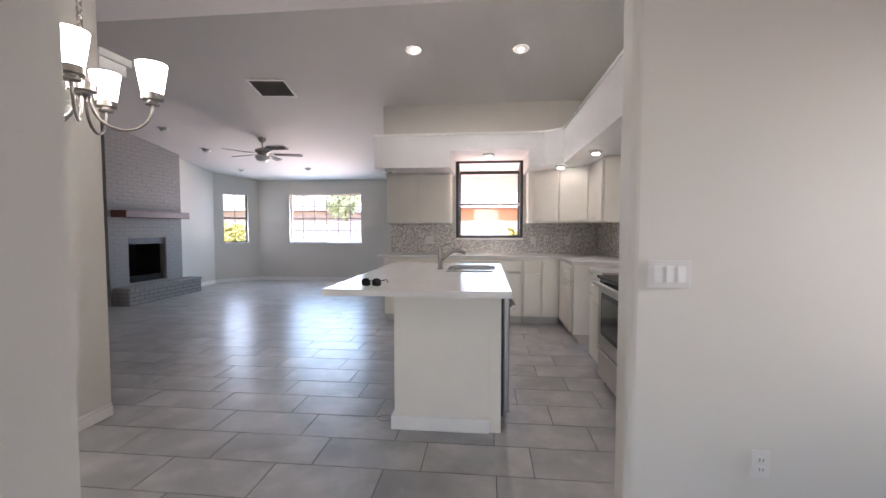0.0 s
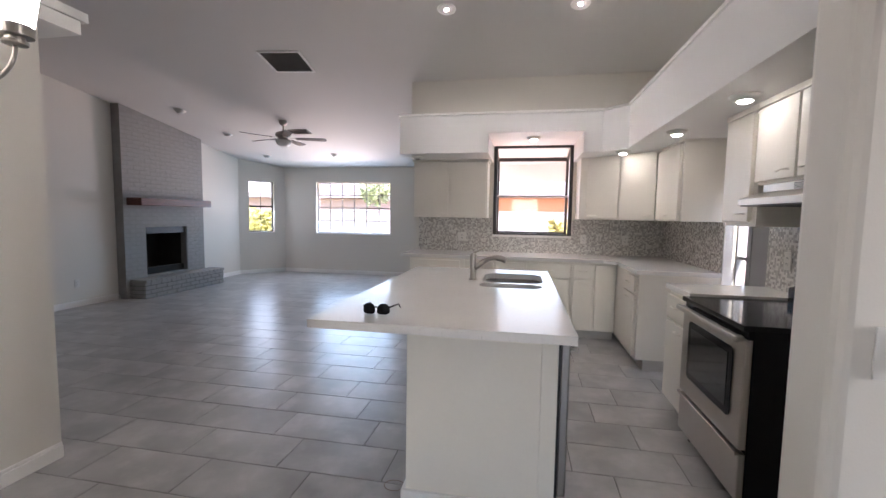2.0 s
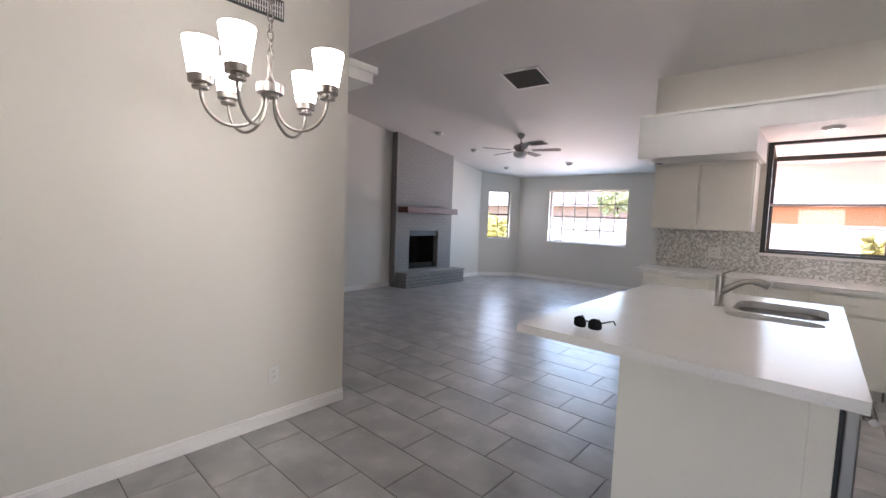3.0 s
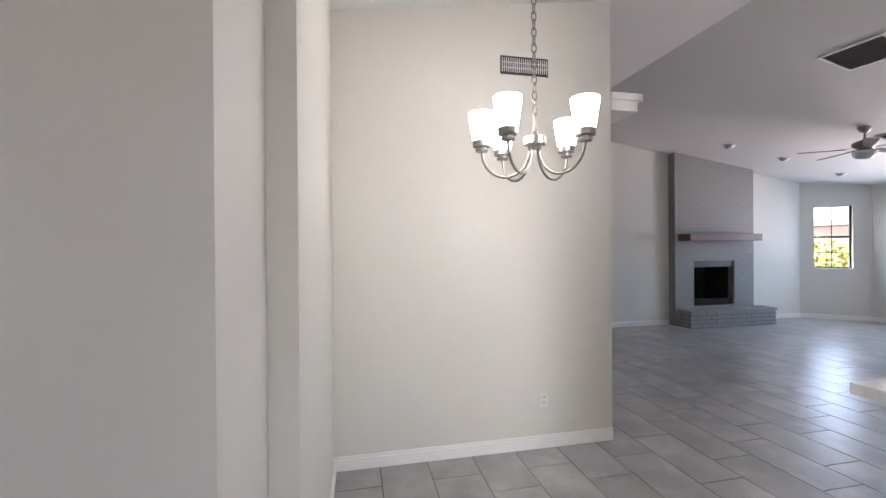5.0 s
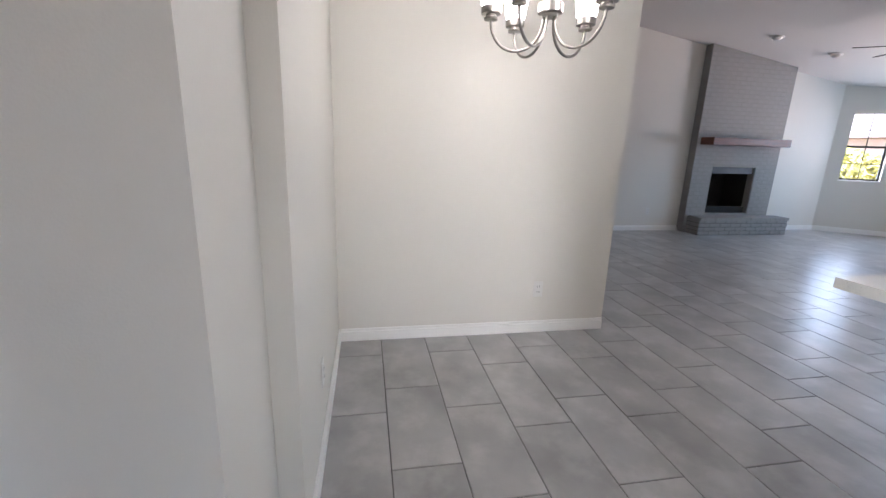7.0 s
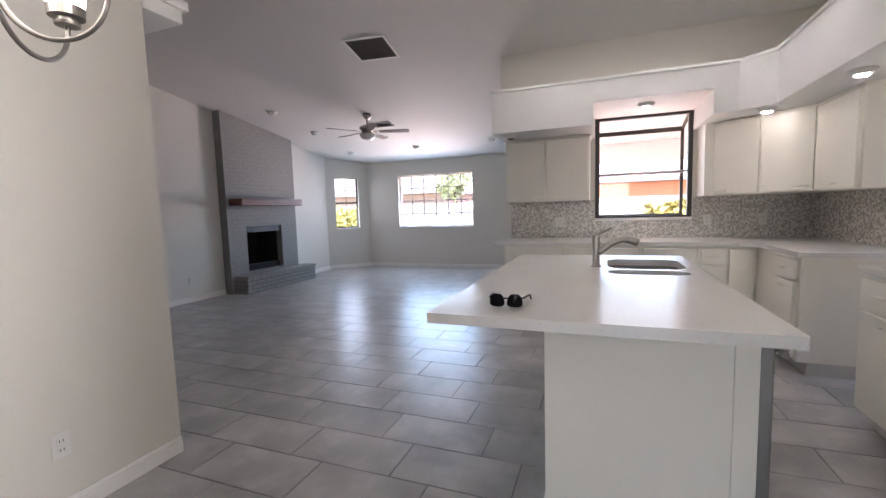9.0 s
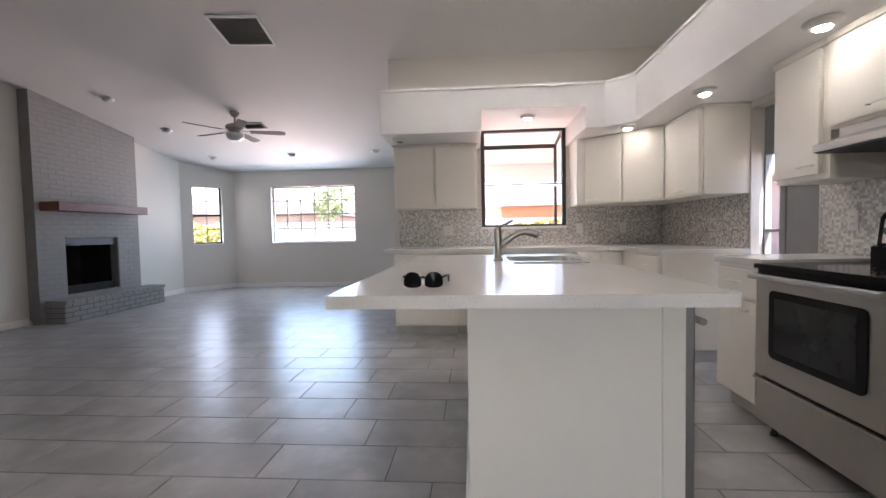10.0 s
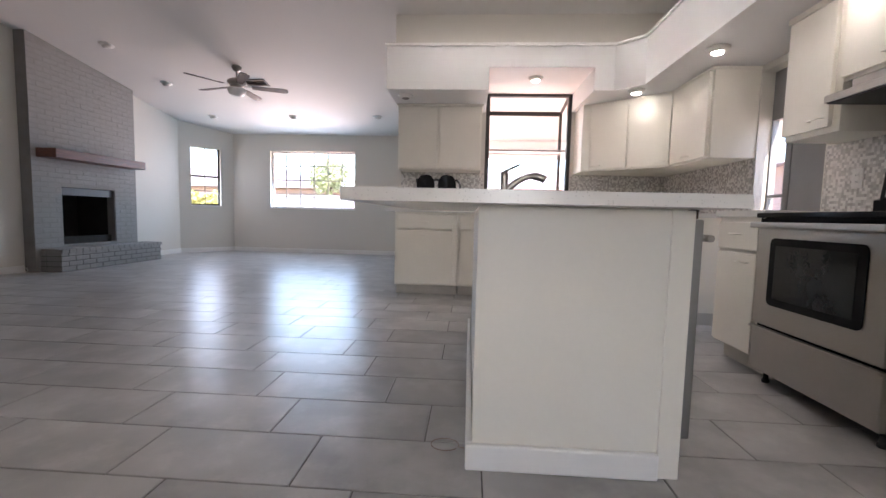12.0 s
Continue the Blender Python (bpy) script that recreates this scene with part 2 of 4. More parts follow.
CANLENS = glow("downlight_lens_lit", (1.0, 0.95, 0.89), 440)
BULB = glow("lamp_lens_lit", (1.0, 0.94, 0.86), 9)
OPAL = material("opal_glass", (0.82, 0.81, 0.79), 0.25, vary=0.02, bump=0)
GREYDOOR = material("grey_door_paint", (0.24, 0.24, 0.24), 0.5, vary=0.05)
DIRT = material("pale_gravel", (0.46, 0.35, 0.30), 0.95, vary=0.2, scale=2, fine=60, bump=0.4)
CONCRETE = material("warm_patio_paving", (0.48, 0.34, 0.27), 0.9, vary=0.1, scale=2)
BLOCKWALL = material("pale_block_wall", (0.36, 0.335, 0.35), 0.9, vary=0.1, scale=2)
ORANGE = material("orange_stucco", (0.48, 0.22, 0.11), 0.9, vary=0.06)
ROOF = material("pale_roof_tile", (0.30, 0.25, 0.26), 0.85, vary=0.15, scale=4)
STUCCO = material("pink_stucco", (0.40, 0.29, 0.25), 0.9, vary=0.06)
# Leaf colour is paled to carry the outdoor glare and haze.
LEAF = material("glare_paled_leaf", (0.46, 0.49, 0.31), 0.6, vary=0.4, scale=3)
CORD = material("brown_string", (0.24, 0.17, 0.15), 0.9, vary=0.2)
HEDGE = material("yellow_green_leaf", (0.50, 0.45, 0.17), 0.6, vary=0.3, scale=3)
LAWN = material("dry_grass", (0.24, 0.24, 0.05), 0.9, vary=0.3, scale=3)
BARK = material("bark", (0.12, 0.08, 0.055), 0.9, vary=0.3)

# ---- shapes ----


def boxes(*items, bevel=0.0):
    """One bmesh of several blocks (x0, x1, y0, y1, z0, z1), edges rounded by bevel."""
    bm = bmesh.new()
    for x0, x1, y0, y1, z0, z1 in items:
        v = [bm.verts.new((x, y, z)) for x in (x0, x1) for y in (y0, y1) for z in (z0, z1)]
        for f in ((0, 1, 3, 2), (4, 6, 7, 5), (0, 4, 5, 1), (2, 3, 7, 6), (0, 2, 6, 4), (1, 5, 7, 3)):
            bm.faces.new([v[i] for i in f])
    if bevel:
        bmesh.ops.bevel(bm, geom=bm.edges[:], offset=bevel, segments=2, affect="EDGES", profile=0.6)
    return bm


def prism(points, z0, z1, bevel=0.0):
    """A block on a plan outline, counter-clockwise; z0 and z1 may follow y by a function."""
    lo = z0 if callable(z0) else (lambda x, y: z0)
    hi = z1 if callable(z1) else (lambda x, y: z1)
    bm = bmesh.new()
    a = [bm.verts.new((x, y, lo(x, y))) for x, y in points]
    b = [bm.verts.new((x, y, hi(x, y))) for x, y in points]
    bm.faces.new(a[::-1])
    bm.faces.new(b)
    for i in range(len(a)):
        j = (i + 1) % len(a)
        bm.faces.new((a[i], a[j], b[j], b[i]))
    if bevel:
        bmesh.ops.bevel(bm, geom=bm.edges[:], offset=bevel, segments=2, affect="EDGES", profile=0.6)
    return bm


def lathe(profile, at, steps=24, axis=None, smooth=True):
    """A turned shape from (radius, height) pairs, standing at a place; axis turns it."""
    bm = bmesh.new()
    rings = []
    for r, h in profile:
        rings.append([bm.verts.new((max(r, 1e-4) * math.cos(2 * math.pi * k / steps), max(r, 1e-4) * math.sin(2 * math.pi * k / steps), h)) for k in range(steps)])
    for p, q in zip(rings, rings[1:]):
        for k in range(steps):
            bm.faces.new((p[k], p[(k + 1) % steps], q[(k + 1) % steps], q[k]))
    bm.faces.new(rings[0][::-1])
    bm.faces.new(rings[-1])
    m = Matrix.Translation(at) @ (axis.to_4x4() if axis else Matrix())
    bmesh.ops.transform(bm, matrix=m, verts=bm.verts)
    for f in bm.faces:
        f.smooth = smooth and len(f.verts) == 4
    return bm


def tube(points, radius, steps=10):
    """A round bar along a line of places; radius is a number or one for each place."""
    bm = bmesh.new()
    pts = [Vector(p) for p in points]
    rad = radius if isinstance(radius, (list, tuple)) else [radius] * len(pts)
    rings, side = [], None
    for i, p in enumerate(pts):
        d = (pts[min(i + 1, len(pts) - 1)] - pts[max(i - 1, 0)]).normalized()
        side = (side - d * side.dot(d)).normalized() if side else d.orthogonal().normalized()
        up = d.cross(side)
        rings.append([bm.verts.new(p + rad[i] * (side * math.cos(2 * math.pi * k / steps) + up * math.sin(2 * math.pi * k / steps))) for k in range(steps)])
    for a, b in zip(rings, rings[1:]):
        for k in range(steps):
            bm.faces.new((a[k], a[(k + 1) % steps], b[(k + 1) % steps], b[k])).smooth = True
    bm.faces.new(rings[0][::-1])
    bm.faces.new(rings[-1])
    return bm


def arc(fn, n=12):
    return [fn(i / n) for i in range(n + 1)]


def moved(bm, m):
    bmesh.ops.transform(bm, matrix=m, verts=bm.verts)
    return bm


def joined(*bms):
    out = bmesh.new()
    for b in bms:
        me = bpy.data.meshes.new("tmp")
        b.to_mesh(me)
        b.free()
        out.from_mesh(me)
        bpy.data.meshes.remove(me)
    return out


def thing(name, at, label, category, group="", kind=""):
    ob = new(name)
    ob.location = at
    ob.empty_display_size = 0.1
    return tagged(ob, label, category, group, kind)


def solid(name, bm, mat, label="", category="", group="", kind=""):
    """A thing or piece of the setting that is one mesh."""
    me = bpy.data.meshes.new(name)
    bmesh.ops.recalc_face_normals(bm, faces=bm.faces)
    bm.to_mesh(me)
    bm.free()
    me.materials.append(mat)
    return tagged(new(name, me), label, category, group, kind)


def part(name, bm, mat, parent, label=""):
    """One mesh in world places under a thing or a part."""
    ob = solid(name, bm, mat, label)
    ob.parent = parent
    base = parent
    while base.parent:
        base = base.parent
    ob.matrix_parent_inverse = Matrix.Translation(base.location).inverted() if parent is base else Matrix()
    return ob


# ---- large structure ----
RIDGE_Y, RIDGE_Z, SLOPE = 4.05, 3.378, 0.1507


def roof_z(x, y):
    return RIDGE_Z - SLOPE * abs(y - RIDGE_Y)


XL, XR, YK, YB, YS = -6.22, 1.75, 6.43, 10.06, -2.6
XD, YD, YE = -2.48, 2.71, 0.75


def ceiling_side(name, x1, y0, y1):
    # Overshoots the west and north walls: an added, unseen eave shading the windows.
    pts = [(-7.0, y0), (x1, y0), (x1, y1), (-7.0, y1)]
    solid(name, prism(pts, roof_z, lambda x, y: roof_z(x, y) + 0.15), CEIL, "sloped off-white textured ceiling of the vaulted room", "ceiling", kind="structure")


ceiling_side("ceiling_north", 2.2, RIDGE_Y, 6.75)
ceiling_side("ceiling_living", -1.2, 6.75, 10.6)
ceiling_side("ceiling_middle", 2.2, 2.0, RIDGE_Y)
ceiling_side("ceiling_south", 3.6, -2.9, 2.0)
floor = solid("floor", boxes((-6.5, 1.9, 2.0, 10.2, -0.12, -0.004), (-6.5, 3.6, -2.9, 2.0, -0.12, -0.004)), GROUT, "grey porcelain tile floor in running bond with dark joints", "floor", kind="structure")


def wall(name, bm, label="plain off-white painted wall with fine orange-peel texture"):
    return solid(name, bm, WALL, label, "wall", kind="structure")


def top(x, y):
    return roof_z(x, y) + 0.02


def pitched(x0, x1, y0, y1, z0=-0.02):
    """A wall piece that reaches up to the sloped ceiling."""
    cuts = [y0, RIDGE_Y, y1] if y0 < RIDGE_Y < y1 else [y0, y1]
    return joined(*[prism([(x0, a), (x1, a), (x1, b), (x0, b)], z0, top) for a, b in zip(cuts, cuts[1:])])


wall("wall_west", joined(pitched(XL - 0.15, XL, 0.6, 6.74), pitched(XL - 0.15, XL, 7.63, 9.36), pitched(XL - 0.15, XL, 6.74, 7.63, 1.14), boxes((XL - 0.15, XL, 6.74, 7.63, -0.02, 0.32))))
A, B = Vector((-6.22, 9.29)), Vector((-5.554, 10.06))
U = (B - A).normalized()
N = Vector((-U.y, U.x))
SW0, SW1, SZ0, SZ1 = 0.212, 0.765, 0.955, 2.122


def slanted(s0, s1, d0, d1, z0, z1):
    """A block along the slanted wall: s along it, d outward."""
    pts = [A + U * s0 + N * d0, A + U * s1 + N * d0, A + U * s1 + N * d1, A + U * s0 + N * d1]
    return prism([tuple(p) for p in pts], z0, z1)


LEN = (B - A).length
wall("wall_northwest", joined(slanted(0, SW0, 0, 0.14, -0.02, top), slanted(SW1, LEN, 0, 0.14, -0.02, top),
     slanted(SW0, SW1, 0, 0.14, -0.02, SZ0), slanted(SW0, SW1, 0, 0.14, SZ1, top)))
LX0, LX1, LZ0, LZ1 = -4.745, -2.928, 0.945, 2.132


def north(x0, x1, z0, z1):
    return prism([(x0, YB), (x1, YB), (x1, YB + 0.15), (x0, YB + 0.15)], z0, z1)


wall("wall_north", joined(north(B.x - 0.02, LX0, -0.02, top), north(LX1, -1.2, -0.02, top), north(LX0, LX1, -0.02, LZ0), north(LX0, LX1, LZ1, top)))
wall("wall_living_east", pitched(-1.38, -1.24, YK + 0.15, YB))
KX0, KX1, KZ0, KZ1 = -0.345, 0.65, 1.157, 2.317
wall("wall_kitchen", boxes((-1.38, KX0, YK, YK + 0.15, -0.02, 2.53), (KX1, XR + 0.15, YK, YK + 0.15, -0.02, 2.53),
     (KX0, KX1, YK, YK + 0.15, -0.02, KZ0), (KX0, KX1, YK, YK + 0.15, KZ1, 2.53)))
wall("wall_above_plant_shelf", prism([(-1.38, 6.13), (XR, 6.13), (XR, YK + 0.15), (-1.38, YK + 0.15)], 2.53, top))
DY0, DY1, DZ = 4.21, 4.87, 2.035


def east(y0, y1, z0, z1):
    return prism([(XR, y0), (XR + 0.15, y0), (XR + 0.15, y1), (XR, y1)], z0, z1)


wall("wall_east", joined(pitched(XR, XR + 0.15, 2.09, DY0), pitched(XR, XR + 0.15, DY1, YK), east(DY0, DY1, DZ, top)))
# the wing wall between entry and kitchen, with a rounded end
E0 = [(0.705 + 0.035 - 0.035 * math.sin(radians(t)), 2.08 - 0.035 + 0.035 * math.cos(radians(t))) for t in (0, 22, 45, 68, 90)]
E1 = [(0.705 + 0.035 - 0.035 * math.cos(radians(t)), 1.91 + 0.035 - 0.035 * math.sin(radians(t))) for t in (0, 22, 45, 68, 90)]
wall("wall_entry_kitchen", prism(E0 + E1 + [(3.45, 1.91), (3.45, 2.08)], -0.02, top), "off-white wing wall with a rounded end beside the range")
# The gap in this unseen wall is invented for the entry side lamp.
wall("wall_entry_east", joined(pitched(3.3, 3.45, YS, 1.36), pitched(3.3, 3.45, 1.84, 1.91), boxes((3.3, 3.45, 1.36, 1.84, -0.02, 0.6)),
     prism([(3.3, 1.36), (3.45, 1.36), (3.45, 1.84), (3.3, 1.84)], 2.1, top)))
# Unseen wall; its opening is set where the entry lamp needs it.
wall("wall_entry_south", joined(prism([(-2.6, YS - 0.15), (-0.38, YS - 0.15), (-0.38, YS), (-2.6, YS)], -0.02, top), prism([(0.58, YS - 0.15), (3.45, YS - 0.15), (3.45, YS), (0.58, YS)], -0.02, top),
     boxes((-0.38, 0.58, YS - 0.15, YS, -0.02, 0.35)), prism([(-0.38, YS - 0.15), (0.58, YS - 0.15), (0.58, YS), (-0.38, YS)], 2.05, top)))
wall("wall_dining_south", prism([(-2.62, 0.358), (-0.505, 0.358), (-0.505, 0.668), (-0.91, 0.668), (-0.91, 0.745), (-2.62, 0.755)], -0.02, top, ), "off-white wall with a stepped pillar end")
wall("wall_dining_west", pitched(XD - 0.14, XD, 0.755, YD))
wall("wall_hall_west", pitched(-0.75, -0.60, YS, 0.358))
wall("wall_living_south", prism([(XL, 0.6), (-2.62, 0.6), (-2.62, 0.755), (XL, 0.755)], -0.02, top))


def skirting(name, pts, label="white painted baseboard with a rounded top edge"):
    """Boards along a run of plan points; the room lies to the left of the run."""
    for (x0, y0), (x1, y1) in zip(pts, pts[1:]):
        a, b = Vector((x0, y0)), Vector((x1, y1))
        u = (b - a).normalized()
        n = Vector((-u.y, u.x)) * 0.014
        bm = joined(prism([tuple(a), tuple(b), tuple(b + n), tuple(a + n)], 0, 0.07, 0.003), prism([tuple(a), tuple(b), tuple(b + n * 0.55), tuple(a + n * 0.55)], 0.07, 0.09, 0.004))
        solid(name, bm, TRIM, label, "baseboard", kind="structure")


skirting("baseboard", [(XD, 0.755), (-0.91, 0.745)])
skirting("baseboard", [(XD, YD), (XD, 0.769)])
skirting("baseboard", [(XD - 0.14, YD), (XD, YD)][::-1])
skirting("baseboard", [(XL, 6.36), (XL, 0.755)])
skirting("baseboard", [tuple(A), (XL, 8.2)])
skirting("baseboard", [tuple(B), tuple(A)])
skirting("baseboard", [(-1.38, YB), tuple(B)])
skirting("baseboard", [(3.3, 1.91), (0.715, 1.91)])

# soffit over the kitchen run, with a trim along its top and a gap over the window
NX0, NX1 = -0.355, 0.647
solid("soffit", joined(
    boxes((-1.357, NX0, 5.54, YK, 2.087, 2.30), (-1.357, 0.82, 5.54, YK, 2.30, 2.50)),
    prism([(NX1, 5.54), (0.83, 5.54), (1.045, 5.345), (XR, 5.345), (XR, YK), (NX1, YK)], 2.087, 2.30),
    prism([(0.82, 5.54), (0.83, 5.54), (1.045, 5.345), (XR, 5.345), (XR, YK), (0.82, YK)], 2.30, 2.50),
    prism([(1.045, 5.345), (1.055, 2.09), (XR, 2.09), (XR, 5.345)], 2.087, 2.50)), SOFFIT,
    "white dropped soffit with a plant shelf over the cabinets", "soffit", kind="structure")
SHELF = [(-1.372, 5.525), (0.837, 5.525), (1.032, 5.34), (1.04, 2.09), (XR, 2.09), (XR, 6.13), (-1.372, 6.13)]
solid("plant_shelf", prism(SHELF, 2.50, 2.525, 0.004), TRIM, "white painted shelf cap along the soffit", "shelf", kind="structure")

# ledge at the end of the dining wall
ledge = thing("wall_ledge", (-2.6, YD, 2.39), "white crown-moulded ledge at the end of the dining wall", "ledge", kind="structure")
part("ledge_body", boxes((-3.4, -2.475, YD + 0.002, 2.93, 2.384, 2.46), bevel=0.003), TRIM, ledge)
part("ledge_crown", boxes((-3.4, -2.46, YD + 0.002, 2.965, 2.46, 2.514), bevel=0.006), TRIM, ledge)

# ---- windows ----


def window(name, label, frame_bm, bars, panes, sill, frame_mat, at, bar_mat):
    w = thing(name, at, label, "window", kind="structure")
    part("window_frame", frame_bm, frame_mat, w)
    for b in bars:
        part("muntin", b, bar_mat, w)
    for p in panes:
        g = part("pane", p, GLASS, w)
        g.visible_shadow = False
    if sill:
        part("window_sill", sill, TRIM, w)
    return w


yo = YB + 0.09
fr = boxes((LX0, LX0 + 0.03, yo, yo + 0.05, LZ0, LZ1), (LX1 - 0.03, LX1, yo, yo + 0.05, LZ0, LZ1), (LX0 + 0.03, LX1 - 0.03, yo, yo + 0.05, LZ0, LZ0 + 0.03), (LX0 + 0.03, LX1 - 0.03, yo, yo + 0.05, LZ1 - 0.03, LZ1))
bars = [boxes((x - 0.010, x + 0.010, yo + 0.01, yo + 0.03, LZ0 + 0.03, LZ1 - 0.03)) for x in [LX0 + (LX1 - LX0) * k / 6 for k in range(1, 6)]]
bars += [boxes((LX0 + 0.03, LX1 - 0.03, yo + 0.012, yo + 0.028, z - h, z + h)) for z, h in [(LZ0 + (LZ1 - LZ0) * k / 4, 0.012 if k == 2 else 0.010) for k in (1, 2, 3)]]
window("window_1", "wide picture window with a grid of thin muntins", fr, bars, [boxes((LX0 + 0.03, LX1 - 0.03, yo + 0.034, yo + 0.038, LZ0 + 0.03, LZ1 - 0.03))],
       boxes((LX0 - 0.01, LX1 + 0.01, YB - 0.02, yo, LZ0 - 0.02, LZ0 + 0.004), bevel=0.003), TRIM, ((LX0 + LX1) / 2, yo, LZ0), VENTG)

d0, d1 = 0.08, 0.12
fr = joined(slanted(SW0, SW0 + 0.012, d0, d1, SZ0, SZ1), slanted(SW1 - 0.03, SW1, d0, d1, SZ0, SZ1), slanted(SW0, SW1, d0, d1, SZ0, SZ0 + 0.03), slanted(SW0, SW1, d0, d1, SZ1 - 0.012, SZ1))
mid = (SW0 + SW1) / 2
zm = 1.545
bars = [slanted(mid - 0.006, mid + 0.006, 0.09, 0.1, SZ0, SZ1), slanted(SW0, SW1, 0.082, 0.118, zm - 0.018, zm + 0.018)]
bars += [slanted(SW0, SW1, 0.09, 0.1, z - 0.006, z + 0.006) for z in ((SZ0 + zm) / 2, (SZ1 + zm) / 2)]
cw = A + U * mid
window("window_2", "narrow black-framed sash window in the slanted wall", fr, bars, [slanted(SW0, SW1, 0.103, 0.106, SZ0, SZ1)],
       slanted(SW0 - 0.01, SW1 + 0.01, -0.015, 0.08, SZ0 - 0.02, SZ0 + 0.003), FRAME, (cw.x, cw.y, SZ0), FRAME)

# kitchen garden window, a black box that stands out of the wall
GY, GZ = 6.90, 2.215
t = 0.045
fr = boxes((KX0, KX0 + t, YK - 0.012, YK + 0.05, KZ0, KZ1), (KX1 - t, KX1, YK - 0.012, YK + 0.05, KZ0, KZ1), (KX0, KX1, YK - 0.014, YK + 0.05, KZ1 - t, KZ1), (KX0, KX1, YK - 0.014, YK + 0.05, KZ0, KZ0 + 0.022))
gw = window("window_3", "black metal garden window above the kitchen counter", fr,
            [boxes((KX0 + 0.01, KX0 + 0.045, GY, GY + 0.035, KZ0, GZ)), boxes((KX1 - 0.045, KX1 - 0.01, GY, GY + 0.035, KZ0, GZ)),
             boxes((KX0 + 0.01, KX1 - 0.01, GY - 0.002, GY + 0.033, GZ - 0.05, GZ)),
             boxes((KX0 + 0.01, KX1 - 0.01, GY, GY + 0.035, KZ0, KZ0 + 0.03)),
             prism([(KX1 - 0.04, YK + 0.05), (KX1 - 0.01, YK + 0.05), (KX1 - 0.01, GY), (KX1 - 0.04, GY)], lambda x, y: KZ1 - 0.03 - (y - YK) * 0.21, lambda x, y: KZ1 - (y - YK) * 0.21),
             prism([(KX0 + 0.01, YK + 0.05), (KX0 + 0.04, YK + 0.05), (KX0 + 0.04, GY), (KX0 + 0.01, GY)], lambda x, y: KZ1 - 0.03 - (y - YK) * 0.21, lambda x, y: KZ1 - (y - YK) * 0.21)],
            [boxes((KX0 + 0.04, KX1 - 0.04, GY + 0.012, GY + 0.016, KZ0 + 0.03, GZ - 0.05)),
             prism([(KX0 + 0.02, YK + 0.05), (KX1 - 0.02, YK + 0.05), (KX1 - 0.02, GY), (KX0 + 0.02, GY)], lambda x, y: KZ1 - 0.016 - (y - YK) * 0.21, lambda x, y: KZ1 - 0.012 - (y - YK) * 0.21)],
            boxes((KX0, KX1, YK - 0.02, GY + 0.03, KZ0 - 0.03, KZ0 - 0.001), bevel=0.003), FRAME, (0.15, YK, KZ0), FRAME)

shelf = part("wire_shelf", joined(tube([(KX0 + 0.015, YK + 0.09, 1.664), (KX1 - 0.015, YK + 0.09, 1.664)], 0.009, 8), tube([(KX0 + 0.015, GY - 0.03, 1.672), (KX1 - 0.015, GY - 0.03, 1.672)], 0.007, 8)), VENTG, gw, "grey wire plant shelf")
for k in range(34):
    x = KX0 + 0.035 + (KX1 - KX0 - 0.07) * k / 33
    part("wire", tube([(x, YK + 0.09, 1.676), (x, GY - 0.03, 1.682)], 0.0045, 6), PLASTIC, shelf)

# side door in the east wall
door = thing("door_1", (1.87, 4.5, 0), "grey door with a narrow glazed strip in a white-lined doorway", "door", kind="structure")
part("door_leaf", boxes((1.855, 1.895, DY0, 4.64, 0, DZ), bevel=0.003), GREYDOOR, door)
part("door_frame", boxes((1.85, 1.9, 4.855, DY1, 0, DZ), (1.85, 1.9, 4.64, 4.70, 0, DZ), (1.85, 1.9, 4.70, 4.855, 0, 0.12), (1.85, 1.9, 4.70, 4.855, 1.66, DZ)), GREYDOOR, door)
for z in (0.55, 1.07):
    part("muntin", boxes((1.855, 1.885, 4.70, 4.855, z - 0.012, z + 0.012)), GREYDOOR, door)
g = part("pane", boxes((1.868, 1.872, 4.70, 4.855, 0.12, 1.66)), GLASS, door)
g.visible_shadow = False

# ---- kitchen cabinets ----


def pull(parent, p, along, out, length=0.09):
    """A small wire pull: p its middle, along and out unit vectors."""
    p, a, o = Vector(p), Vector(along), Vector(out)
    pts = [p - a * length / 2, p - a * length / 2 + o * 0.022, p + a * length / 2 + o * 0.022, p + a * length / 2]
    part("handle", tube(pts, 0.004, 6), CAB, parent, "white painted wire pull")


def slab(p, q, z0, z1, out, thick=0.032, lip=0.014):
    """A lipped overlay door: from plan point p to q, its edge standing off the frame."""
    a, b, n = Vector(p), Vector(q), Vector(out).normalized()
    u = (b - a).normalized() * 0.012
    inner = prism([tuple(a + u), tuple(b - u), tuple(b - u + n * lip), tuple(a + u + n * lip)], z0 + 0.012, z1 - 0.012)
    face = prism([tuple(a + n * lip), tuple(b + n * lip), tuple(b + n * thick), tuple(a + n * thick)], z0, z1, 0.004)
    return joined(inner, face)


